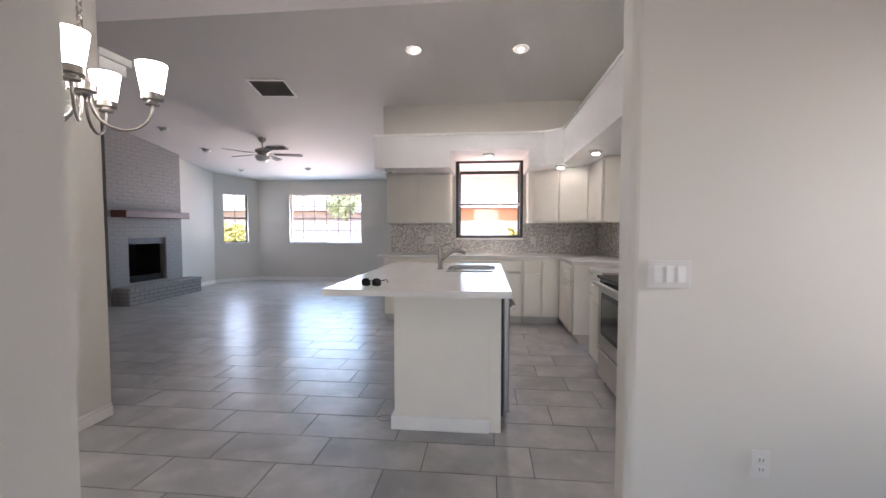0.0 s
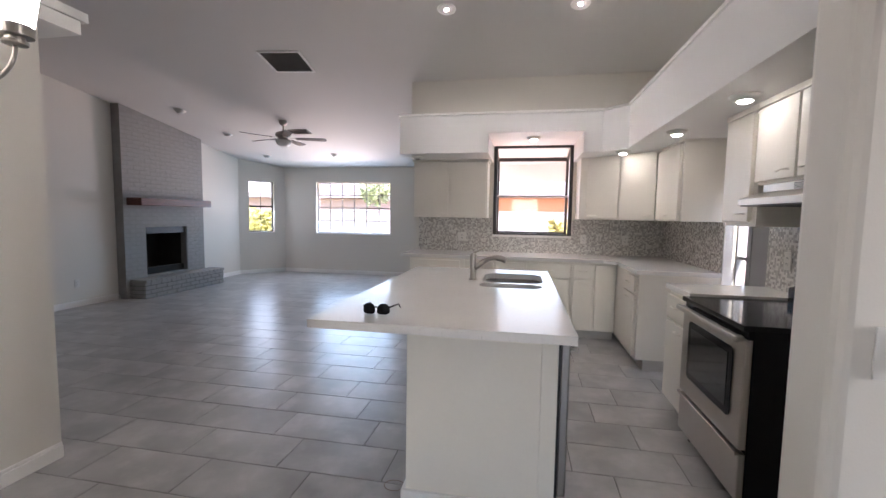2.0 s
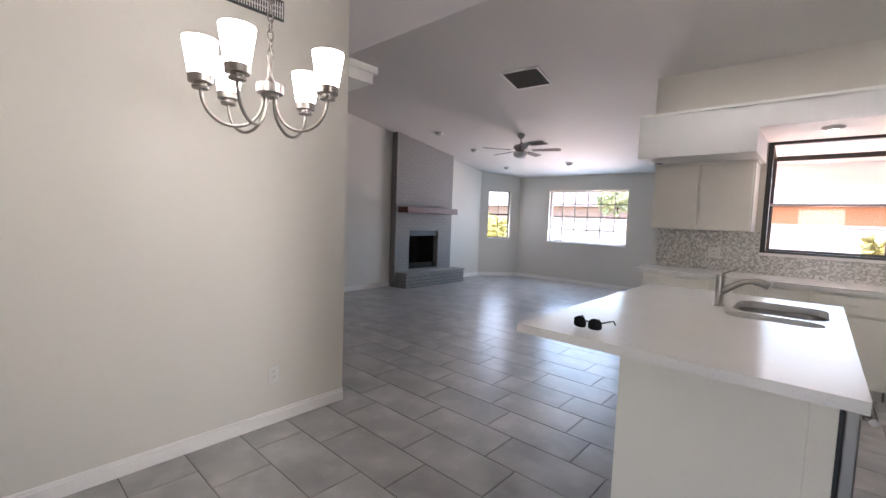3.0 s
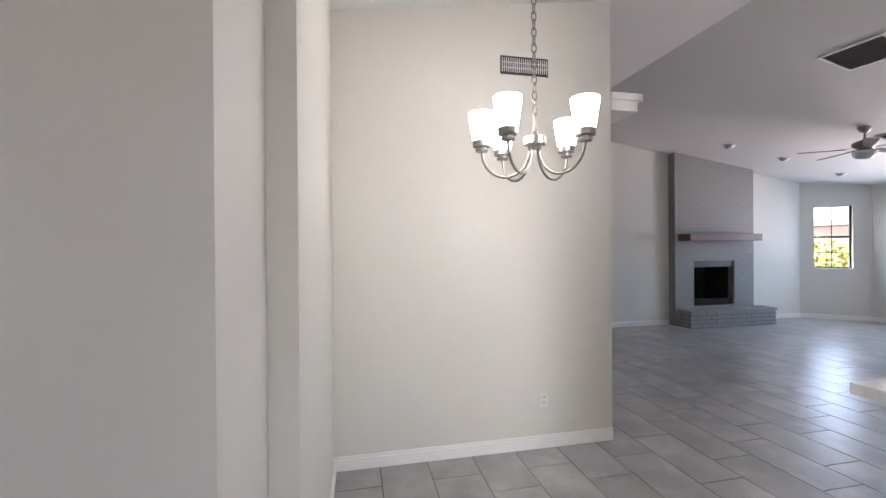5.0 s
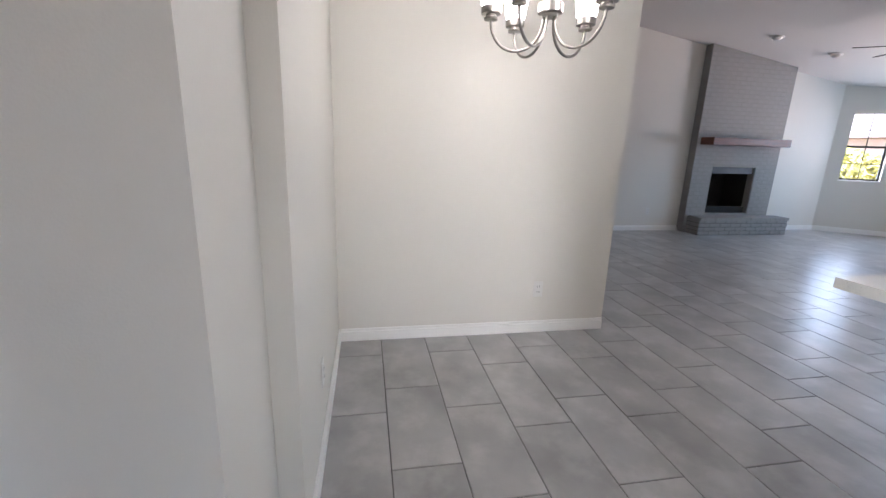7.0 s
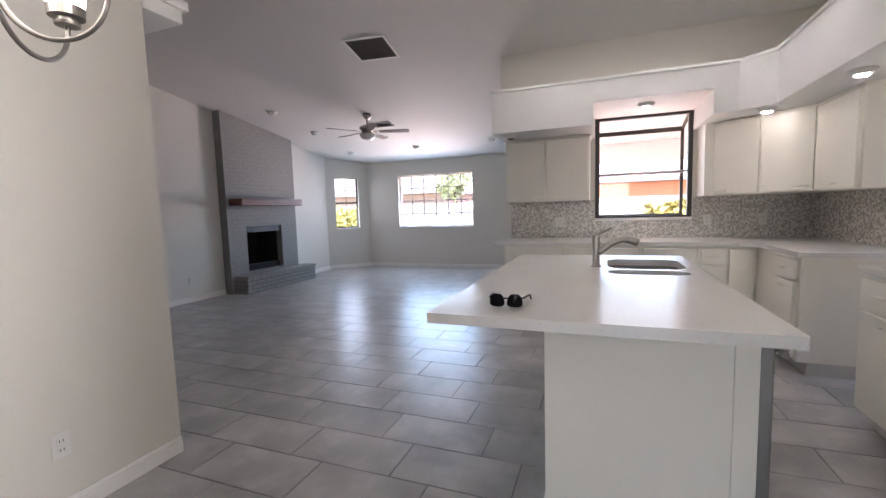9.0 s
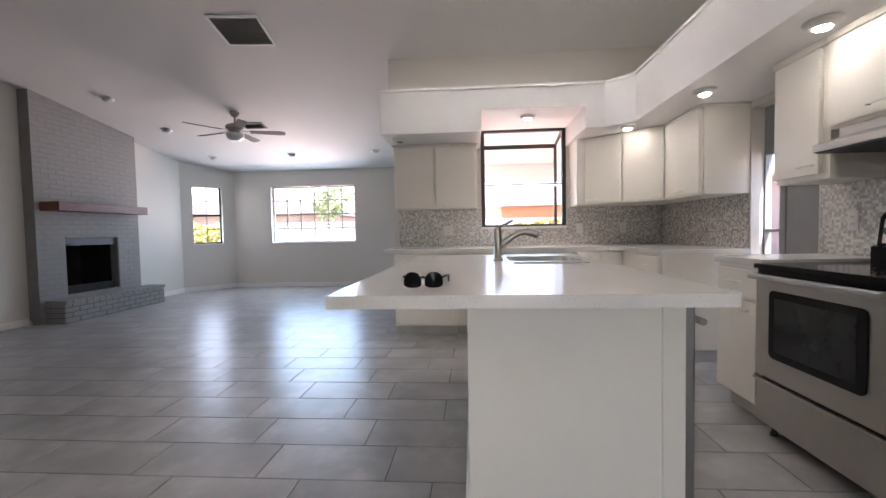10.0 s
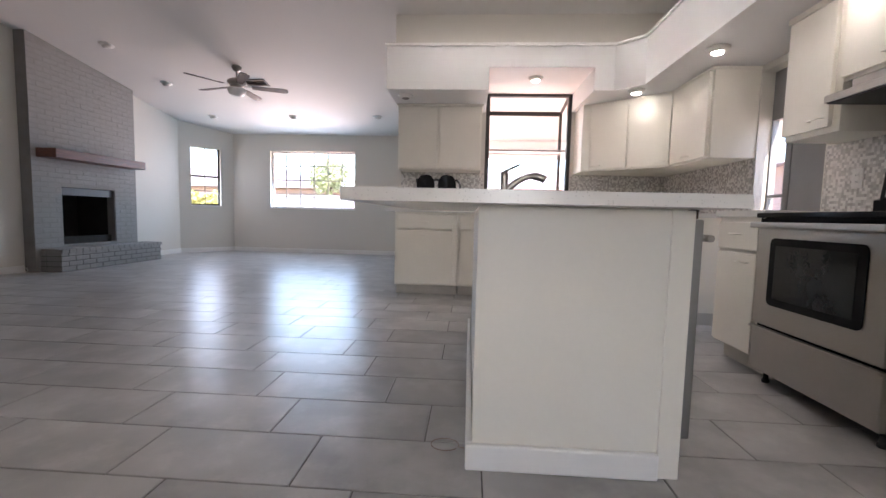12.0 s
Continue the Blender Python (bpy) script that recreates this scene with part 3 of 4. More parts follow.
def cabinet(name, label, outline, z0, z1, fronts, group, toe=None, rails=True):
    """A cabinet box on a plan outline with overlay fronts (p, q, z0, z1, out, pull place or None)."""
    cx = sum(p[0] for p in outline) / len(outline)
    cy = sum(p[1] for p in outline) / len(outline)
    c = thing(name, (cx, cy, 0 if toe else z0), label, "cabinet", group)
    part("body", prism(outline, z0, z1, 0.002), CAB, c)
    if toe:
        part("toe_kick", prism(toe, 0, z0), TOE, c)
    for p, q, a, b, out, hz in fronts:
        d = part("drawer" if b - a < 0.25 else "door", slab(p, q, a, b, out), CAB, c)
        if hz is not None:
            f, z = hz
            u = (Vector(q) - Vector(p)).normalized()
            m = Vector(p).lerp(Vector(q), f) + Vector(out).normalized() * 0.032
            pull(d, (m.x, m.y, z), (u.x, u.y, 0), (Vector(out).normalized().x, Vector(out).normalized().y, 0))
    return c


UZ0, UZ1, UY = 1.372, 2.085, 6.085
G1 = "upper kitchen cabinets"
uc = cabinet("upper_cabinet", "white two-door upper cabinet beside the kitchen window", [(-1.33, UY), (-0.40, UY), (-0.40, YK), (-1.33, YK)], UZ0, UZ1,
        [((-1.315, UY), (-0.884, UY), UZ0 + 0.012, UZ1 - 0.03, (0, -1), (0.85, UZ0 + 0.05)), ((-0.856, UY), (-0.415, UY), UZ0 + 0.012, UZ1 - 0.03, (0, -1), (0.15, UZ0 + 0.05))], G1)
part("crown", boxes((-1.345, -0.385, UY - 0.03, YK, UZ1 - 0.02, UZ1), bevel=0.004), CAB, uc)
dn = (-0.55, -0.65)
P0, P1 = Vector((0.77, 6.04)), Vector((1.40, 5.52))
Pm = (P0 + P1) / 2
uc = cabinet("corner_upper_cabinet", "white diagonal corner upper cabinet with two doors", [(0.69, YK), (0.69, 6.06), tuple(P0), tuple(P1), (XR, 5.52), (XR, YK)], UZ0, UZ1,
        [(tuple(P0 + (P1 - P0) * 0.02), tuple(P0 + (P1 - P0) * 0.485), UZ0 + 0.012, UZ1 - 0.03, dn, (0.2, UZ0 + 0.05)), (tuple(P0 + (P1 - P0) * 0.515), tuple(P0 + (P1 - P0) * 0.975), UZ0 + 0.012, UZ1 - 0.03, dn, (0.8, UZ0 + 0.05))], G1)
uc = cabinet("upper_cabinet", "white single-door upper cabinet beside the doorway", [(1.40, 4.88), (XR, 4.88), (XR, 5.518), (1.40, 5.518)], UZ0, UZ1,
        [((1.40, 4.90), (1.40, 5.50), UZ0 + 0.012, UZ1 - 0.03, (-1, 0), (0.5, UZ0 + 0.05))], G1)
part("crown", boxes((1.376, XR, 4.868, 5.518, UZ1 - 0.022, UZ1), bevel=0.004), CAB, uc)
uc = cabinet("upper_cabinet", "narrow white upper cabinet beside the range hood", [(1.42, 3.72), (XR, 3.72), (XR, 4.10), (1.42, 4.10)], 1.352, UZ1,
        [((1.42, 3.755), (1.42, 4.085), 1.38, UZ1 - 0.045, (-1, 0), (0.22, 1.43))], G1)
part("crown", boxes((1.392, XR, 3.72, 4.112, UZ1 - 0.036, UZ1), bevel=0.004), CAB, uc)
uc = cabinet("hood_cabinet", "short white upper cabinet above the range hood", [(1.42, 2.92), (XR, 2.92), (XR, 3.718), (1.42, 3.718)], 1.60, UZ1,
        [((1.42, 3.33), (1.42, 3.70), 1.615, UZ1 - 0.045, (-1, 0), (0.25, 1.66)), ((1.42, 2.935), (1.42, 3.31), 1.615, UZ1 - 0.045, (-1, 0), (0.75, 1.66))], G1)
part("crown", boxes((1.392, XR, 2.92, 3.718, UZ1 - 0.036, UZ1), bevel=0.004), CAB, uc)

# base cabinets
BY, BX, BZ = 5.80, 1.085, 0.89
G2 = "base kitchen cabinets"


def base_back(x0, x1, fronts, label):
    cabinet("base_cabinet", label, [(x0, BY), (x1, BY), (x1, YK), (x0, YK)], 0.105, BZ, fronts, G2, [(x0 + 0.01, BY + 0.07), (x1, BY + 0.07), (x1, YK), (x0 + 0.01, YK)])


def pair(x0, x1, f=0.5):
    return [((x0, BY), (x1, BY), 0.715, 0.865, (0, -1), (f, 0.79)), ((x0, BY), (x1, BY), 0.125, 0.695, (0, -1), (f, 0.65))]


base_back(-1.30, -0.63, pair(-1.275, -0.68), "white base cabinet with one drawer over a door")
base_back(-0.628, 0.10, pair(-0.60, -0.28) + pair(-0.26, 0.07), "white base cabinet with two drawers over two doors")
base_back(0.102, 0.60, pair(0.13, 0.57), "white base cabinet below the kitchen window")
base_back(0.602, BX, [((0.62, BY), (0.83, BY), 0.715, 0.865, (0, -1), (0.5, 0.79)), ((0.62, BY), (0.83, BY), 0.125, 0.695, (0, -1), (0.5, 0.65)), ((0.86, BY), (1.06, BY), 0.125, 0.865, (0, -1), None)], "white corner base cabinet beside the counter bend")
cabinet("base_cabinet", "white end base cabinet with a plain side panel", [(BX, 4.88), (XR, 4.88), (XR, YK), (BX, YK)], 0.105, BZ,
        [((BX, 4.92), (BX, 5.30), 0.715, 0.865, (-1, 0), (0.5, 0.79)), ((BX, 4.92), (BX, 5.30), 0.125, 0.695, (-1, 0), (0.5, 0.65))], G2, [(BX + 0.07, 4.9), (XR, 4.9), (XR, YK), (BX + 0.07, YK)])
cabinet("base_cabinet", "narrow white base cabinet with a drawer beside the range", [(1.11, 3.722), (XR, 3.722), (XR, 4.15), (1.11, 4.15)], 0.105, BZ,
        [((1.11, 3.75), (1.11, 4.11), 0.70, 0.86, (-1, 0), (0.5, 0.79)), ((1.11, 3.75), (1.11, 4.11), 0.125, 0.68, (-1, 0), (0.3, 0.63))], G2, [(1.18, 3.70), (XR, 3.70), (XR, 4.14), (1.18, 4.14)])

solid("countertop", prism([(-1.41, 5.765), (0.93, 5.765), (1.055, 5.62), (1.055, 4.855), (XR - 0.002, 4.855), (XR - 0.002, YK - 0.002), (-1.41, YK - 0.002)], BZ, 0.928, 0.003), QUARTZ,
      "white quartz countertop running round the kitchen corner", "countertop")
solid("countertop", prism([(1.08, 3.714), (XR - 0.002, 3.714), (XR - 0.002, 4.16), (1.08, 4.16)], BZ, 0.928, 0.003), QUARTZ, "short white quartz countertop beside the range", "countertop")

# mosaic backsplash
solid("backsplash", boxes((-1.345, KX0 - 0.01, YK - 0.01, YK - 0.001, 0.928, UZ0), (KX0 - 0.01, KX1 + 0.01, YK - 0.01, YK - 0.001, 0.928, KZ0 - 0.03), (KX1 + 0.01, XR - 0.011, YK - 0.01, YK - 0.001, 0.928, UZ0)), MOSAIC,
      "grey and white glass mosaic backsplash", "backsplash", kind="structure")
solid("backsplash", boxes((XR - 0.01, XR - 0.001, 4.88, YK - 0.001, 0.928, UZ0), (XR - 0.01, XR - 0.001, 2.5, DY0 - 0.02, 0.928, 1.352), (XR - 0.01, XR - 0.001, 2.5, 3.718, 1.352, 1.62)), MOSAIC,
      "grey and white glass mosaic backsplash behind the range", "backsplash", kind="structure")

# ---- island ----
IX0, IX1, IY0, IY1, IZ0, IZ1 = -0.877, 0.261, 2.532, 4.53, 0.893, 0.931
SB = [(-0.238, 0.19, 3.80, 4.27, 0.10), (-0.238, 0.172, 3.585, 3.752, 0.075)]


def rounded(x0, x1, y0, y1, r, n=5):
    out = []
    for cx, cy, a in ((x1 - r, y0 + r, -90), (x1 - r, y1 - r, 0), (x0 + r, y1 - r, 90), (x0 + r, y0 + r, 180)):
        out += [(cx + r * math.cos(radians(a + 90 * k / n)), cy + r * math.sin(radians(a + 90 * k / n))) for k in range(n + 1)]
    return out


def pierced(outer, holes, z0, z1):
    """A slab with holes through it."""
    bm = bmesh.new()
    loops = []
    for pts in [outer] + holes:
        v = [bm.verts.new((x, y, z1)) for x, y in pts]
        loops.append([bm.edges.new((v[i], v[(i + 1) % len(v)])) for i in range(len(v))])
    bmesh.ops.triangle_fill(bm, use_beauty=True, edges=[e for lp in loops for e in lp], normal=(0, 0, 1))
    r = bmesh.ops.extrude_face_region(bm, geom=bm.faces[:])
    bmesh.ops.translate(bm, vec=(0, 0, z0 - z1), verts=[v for v in r["geom"] if isinstance(v, bmesh.types.BMVert)])
    return bm


solid("island_countertop", pierced(rounded(IX0, IX1, IY0, IY1, 0.004, 2), [rounded(*b) for b in SB], IZ0, IZ1), QUARTZ,
      "white speckled quartz island countertop with a sink cut-out", "countertop")
island = thing("kitchen_island", (-0.13, 3.6, 0), "white painted kitchen island with a plain end panel", "kitchen island")
part("body", joined(boxes((-0.47, 0.20, 2.735, 3.5, 0.0, IZ0), bevel=0.002), boxes((-0.47, -0.28, 3.5, 4.45, 0, IZ0), (-0.28, 0.20, 4.32, 4.45, 0, IZ0), (-0.28, 0.20, 3.5, 4.32, 0, 0.6))), CAB, island)
part("end_panel", boxes((-0.476, 0.1365, 2.722, 2.734, 0.0, IZ0 - 0.004), bevel=0.002), CAB, island)
part("corner_post", boxes((0.137, 0.208, 2.719, 2.735, 0.0, IZ0 - 0.004), bevel=0.002), CAB, island)
part("baseboard", boxes((-0.497, 0.137, 2.700, 2.721, 0.0, 0.09), (-0.497, -0.475, 2.721, 4.46, 0, 0.09), bevel=0.007), TRIM, island)
part("top_cleat", boxes((0.19, 0.215, 2.72, 2.75, IZ0 - 0.03, IZ0 - 0.001)), BLADE, island)

dw = thing("dishwasher", (0.23, 3.05, 0.0), "stainless steel dishwasher set in the island side", "dishwasher")
part("tub", boxes((0.2, 0.222, 2.765, 3.365, 0.09, 0.86)), BLACKM, dw)
d = part("door", boxes((0.224, 0.262, 2.77, 3.36, 0.115, 0.862), bevel=0.006), STEEL_V, dw)
part("handle", joined(tube([(0.262, 2.80, 0.80), (0.29, 2.80, 0.80)], 0.008), tube([(0.262, 3.33, 0.80), (0.29, 3.33, 0.80)], 0.008), tube([(0.29, 2.775, 0.80), (0.29, 3.355, 0.80)], 0.012)), NICKEL, d)

sink = thing("sink", (-0.03, 3.9, 0.73), "stainless steel double-bowl undermount sink", "sink")
part("flange", pierced(rounded(-0.262, 0.2145, 3.56, 4.30, 0.055), [rounded(*b) for b in SB], IZ0 - 0.010, IZ0 - 0.002), NICKEL, sink)
for b in SB:
    bm = bmesh.new()
    pts = rounded(*b)
    cx, cy = (b[0] + b[1]) / 2, (b[2] + b[3]) / 2
    rings = []
    for k, z in ((1.0, IZ0 - 0.006), (0.985, 0.88), (0.97, 0.76), (0.88, 0.735), (0.1, 0.73)):
        rings.append([bm.verts.new((cx + (x - cx) * k, cy + (y - cy) * k, z)) for x, y in pts])
    for p, q in zip(rings, rings[1:]):
        for i in range(len(p)):
            bm.faces.new((p[i], p[(i + 1) % len(p)], q[(i + 1) % len(p)], q[i])).smooth = True
    bm.faces.new(rings[-1])
    bw = part("bowl", bm, SINK, sink)
    part("drain", lathe([(0.045, 0), (0.045, 0.004), (0.03, 0.004)], (cx, cy, 0.731)), NICKEL, bw)

fx, fy = -0.305, 3.88
fa = thing("faucet", (fx, fy, IZ1), "brushed nickel pull-out kitchen faucet with a side lever", "faucet")
part("body", lathe([(0.031, 0), (0.031, 0.006), (0.023, 0.012), (0.022, 0.10), (0.025, 0.17), (0.023, 0.188), (0.012, 0.196)], (fx, fy, IZ1)), NICKEL, fa)
sp = arc(lambda u: (fx + 0.012 + 0.225 * u, fy - 0.02 * u, IZ1 + 0.085 + 0.098 * math.sin(u * 2.15) - 0.02 * u), 14)
part("spout", tube(sp, [0.021 - 0.004 * min(1, u * 2) + (0.006 if u > 0.65 else 0) for u in [i / 14 for i in range(15)]], 12), NICKEL, fa)
part("lever", tube([(fx, fy, IZ1 + 0.19), (fx + 0.02, fy, IZ1 + 0.204), (fx + 0.088, fy - 0.01, IZ1 + 0.236)], [0.011, 0.008, 0.006], 8), NICKEL, fa)

# sunglasses lying lens side to the entry
gx, gy = -0.613, 2.70
sg = thing("sunglasses", (gx, gy, IZ1), "black plastic sunglasses lying open on the island", "sunglasses")
for k, sx in enumerate((-0.034, 0.034)):
    bm = bmesh.new()
    rim = []
    for y in (-0.012, -0.004):
        ring = []
        for a in range(20):
            th = 2 * math.pi * a / 20
            x = sx + 0.029 * math.copysign(abs(math.cos(th)) ** 0.75, math.cos(th))
            z = 0.014 + (0.037 if math.sin(th) > 0 else 0.013) * math.copysign(abs(math.sin(th)) ** 0.85, math.sin(th))
            ring.append(bm.verts.new((x, y - 0.008 * (1 - (x / 0.065) ** 2), z)))
        hub_v = bm.verts.new((sx, y - 0.008 * (1 - (sx / 0.065) ** 2) - 0.002, 0.022))
        for i in range(20):
            bm.faces.new((ring[i], ring[(i + 1) % 20], hub_v))
        rim.append(ring)
    for i in range(20):
        bm.faces.new((rim[0][i], rim[0][(i + 1) % 20], rim[1][(i + 1) % 20], rim[1][i]))
    part("lens", moved(bm, Matrix.Translation((gx, gy, IZ1 + 0.001))), LENS, sg)
part("bridge", tube([(gx - 0.008, gy - 0.016, IZ1 + 0.034), (gx, gy - 0.019, IZ1 + 0.037), (gx + 0.008, gy - 0.016, IZ1 + 0.034)], 0.004, 8), BLACKM, sg)
for s in (-1, 1):
    part("temple", tube([(gx + s * 0.063, gy - 0.008, IZ1 + 0.036), (gx + s * 0.07, gy + 0.05, IZ1 + 0.034), (gx + s * 0.073, gy + 0.10, IZ1 + 0.03), (gx + s * 0.072, gy + 0.13, IZ1 + 0.006)], [0.004, 0.004, 0.0035, 0.003], 8), BLACKM, sg)

# ---- range and hood ----
RY0, RY1, RX = 2.962, 3.708, 1.048
rg = thing("range", (1.4, 3.3, 0), "stainless steel and black electric range with glass cooktop", "range")
part("body", boxes((RX + 0.035, XR - 0.03, RY0, RY1, 0.06, 0.885), bevel=0.003), BLACK, rg)
part("cooktop", boxes((RX - 0.012, XR - 0.06, RY0 - 0.003, RY1 + 0.002, 0.885, 0.912), bevel=0.006), BLACK, rg, "black glass cooktop")
dr = part("oven_door", boxes((RX, RX + 0.033, RY0 + 0.004, RY1 - 0.004, 0.325, 0.845), bevel=0.006), STEEL, rg)
bm = prism([(a, b) for a, b in rounded(0, 0.535, 0, 0.345, 0.03)], 0, 0.004)
part("window", moved(bm, Matrix.Translation((RX - 0.001, RY0 + 0.102, 0.437)) @ Matrix(((0, 0, -1, 0), (1, 0, 0, 0), (0, 1, 0, 0), (0, 0, 0, 1)))), BLACK, dr)
part("glass", boxes((RX - 0.0075, RX - 0.0055, RY0 + 0.145, RY0 + 0.595, 0.475, 0.745)), OVEN_GLASS, dr)
part("handle", joined(boxes((RX - 0.03, RX + 0.0, RY0 + 0.02, RY0 + 0.06, 0.835, 0.858), (RX - 0.03, RX, RY1 - 0.06, RY1 - 0.02, 0.835, 0.858)), boxes((RX - 0.048, RX - 0.022, RY0 + 0.004, RY1 - 0.004, 0.832, 0.862), bevel=0.008)), STEEL, dr)
part("vent_gap", boxes((RX + 0.012, RX + 0.035, RY0 + 0.002, RY1 - 0.002, 0.846, 0.884)), BLACK, rg)
d = part("drawer", boxes((RX + 0.004, RX + 0.034, RY0 + 0.004, RY1 - 0.004, 0.075, 0.305), bevel=0.006), STEEL, rg)
part("lip", boxes((RX - 0.014, RX + 0.006, RY0 + 0.004, RY1 - 0.004, 0.298, 0.313), bevel=0.005), STEEL, d)
for y in (RY0 + 0.05, RY1 - 0.05):
    part("foot", lathe([(0.018, 0), (0.018, 0.015), (0.012, 0.02), (0.012, 0.06)], (RX + 0.07, y, 0.0), 12), BLACKM, rg)
bg = prism([(RX + 0.57, 0.905), (RX + 0.67, 0.905), (RX + 0.67, 1.17), (RX + 0.64, 1.17), (RX + 0.615, 1.14), (RX + 0.60, 1.0), (RX + 0.57, 0.99)], RY0, RY1)
bgp = part("control_panel", moved(bg, Matrix(((1, 0, 0, 0), (0, 0, 1, 0), (0, 1, 0, 0), (0, 0, 0, 1)))), BLACK, rg)
part("fascia", moved(boxes((-0.004, 0, RY0 + 0.03, RY1 - 0.03, 0, 0.12), bevel=0.001), Matrix.Translation((RX + 0.60, 0, 1.008)) @ Matrix.Rotation(radians(6.5), 4, "Y")), STEEL, bgp)
for k in (0.07, 0.15, 0.59, 0.67):
    part("knob", lathe([(0.024, 0), (0.024, 0.012), (0.019, 0.03)], (RX + 0.605, RY0 + k, 1.068), 16, Matrix.Rotation(radians(-83), 3, "Y")), BLACKM, bgp)
part("display", boxes((RX + 0.597, RX + 0.602, RY0 + 0.29, RY0 + 0.46, 1.045, 1.09)), BLACKM, bgp)

hd = thing("range_hood", (1.5, 3.3, 1.42), "stainless steel under-cabinet range hood", "range hood")
bm = prism([(1.295, 1.478), (XR - 0.012, 1.478), (XR - 0.012, 1.598), (1.425, 1.598), (1.425, 1.556), (1.302, 1.516), (1.295, 1.51)], 2.91, 3.672)
part("shell", moved(bm, Matrix(((1, 0, 0, 0), (0, 0, 1, 0), (0, 1, 0, 0), (0, 0, 0, 1)))), STEEL, hd)
part("underside", boxes((1.303, XR - 0.02, 2.92, 3.662, 1.471, 1.477)), BLACKM, hd)
for y in (3.16, 3.28):
    gr = part("grille", boxes((1.421, 1.4245, y, y + 0.10, 1.558, 1.59)), SLOT, hd)
    for k in range(4):
        part("louvre", boxes((1.4185, 1.421, y + 0.004, y + 0.096, 1.561 + 0.007 * k, 1.564 + 0.007 * k)), STEEL, gr)

# ---- fireplace ----
FX, FY0, FY1, HX, HY0, HY1, HZ = -6.06, 6.37, 8.035, -5.775, 6.425, 8.185, 0.30
OY0, OY1, OZ0, OZ1 = 6.755, 7.615, 0.335, 1.125
fp = thing("fireplace", (FX, 7.2, 0), "grey painted brick fireplace with a tall chimney breast", "fireplace", kind="structure")


def front(y0, y1, z0, z1, x0=XL + 0.001, x1=FX - 0.006):
    return prism([(x0, y0), (x1, y0), (x1, y1), (x0, y1)], z0, z1)


breast = part("chimney_breast", joined(front(FY0, OY0, 0, top), front(OY1, FY1, 0, top), front(OY0, OY1, 0, OZ0), front(OY0, OY1, OZ1, top)), MORTAR, fp)
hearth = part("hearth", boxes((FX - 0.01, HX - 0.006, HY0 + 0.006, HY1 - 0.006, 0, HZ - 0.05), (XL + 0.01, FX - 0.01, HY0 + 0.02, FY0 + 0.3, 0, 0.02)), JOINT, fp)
part("firebox", joined(boxes((XL - 0.5, XL - 0.48, OY0, OY1, OZ0, OZ1), (XL - 0.48, FX - 0.02, OY0 - 0.02, OY0 + 0.004, OZ0, OZ1), (XL - 0.48, FX - 0.02, OY1 - 0.004, OY1 + 0.02, OZ0, OZ1), (XL - 0.48, FX - 0.02, OY0, OY1, OZ0 - 0.02, OZ0 + 0.004), (XL - 0.48, FX - 0.02, OY0, OY1, OZ1 - 0.004, OZ1 + 0.02))), SOOT, fp)
part("brick_reveal", boxes((FX - 0.13, FX - 0.012, OY1 - 0.012, OY1 - 0.004, OZ0 + 0.005, OZ1 - 0.005)), MORTAR, fp, "grey painted brick return of the opening")
part("smoke_guard", boxes((FX - 0.06, FX - 0.045, OY0 + 0.005, OY1 - 0.005, OZ1 - 0.11, OZ1 - 0.005)), BLACKM, fp)
part("grate_ledge", boxes((FX - 0.2, FX - 0.08, OY0 + 0.005, OY1 - 0.005, OZ0 + 0.005, OZ0 + 0.10)), SOOT, fp)
m = solid("mantel_shelf", boxes((FX + 0.001, FX + 0.28, 6.425, 7.905, 1.482, 1.60), bevel=0.006), MANTEL, "thick red-brown wooden mantel shelf on the brick", "mantel")

# ---- ceiling fittings ----
TILT = math.atan(SLOPE)


def on_ceiling(x, y, drop=0.0):
    """A frame on the ceiling's underside: z into the room is minus."""
    return Matrix.Translation((x, y, roof_z(x, y) - drop)) @ Matrix.Rotation(-TILT if y > RIDGE_Y else TILT, 4, "X")


def ceiling_vent(name, x, y, w, h, label, slats, dark, turn=0):
    v = thing(name, (x, y, roof_z(x, y)), label, "vent")
    m = on_ceiling(x, y) @ Matrix.Rotation(radians(turn), 4, "Z")
    part("frame", moved(boxes((-w / 2 - 0.025, w / 2 + 0.025, -h / 2 - 0.025, -h / 2, -0.012, 0), (-w / 2 - 0.025, w / 2 + 0.025, h / 2, h / 2 + 0.025, -0.012, 0), (-w / 2 - 0.025, -w / 2, -h / 2, h / 2, -0.012, 0), (w / 2, w / 2 + 0.025, -h / 2, h / 2, -0.012, 0)), m), TRIM if w > 0.4 else dark, v)
    part("backing", moved(boxes((-w / 2, w / 2, -h / 2, h / 2, -0.004, 0)), m), dark, v)
    for k in range(slats):
        y0 = -h / 2 + h * (k + 0.5) / slats
        part("slat", moved(boxes((-w / 2, w / 2, -0.3 * h / slats, 0.3 * h / slats, -0.001, 0.001)), m @ Matrix.Translation((0, y0, -0.007)) @ Matrix.Rotation(radians(35), 4, "X")), dark, v)


ceiling_vent("return_air_grille", -2.725, 5.50, 0.45, 0.425, "dark return-air grille with a white frame in the ceiling", 16, VENT, 5)
ceiling_vent("ceiling_register", -3.83, 7.74, 0.30, 0.16, "small dark ceiling register beyond the fan", 7, VENT)


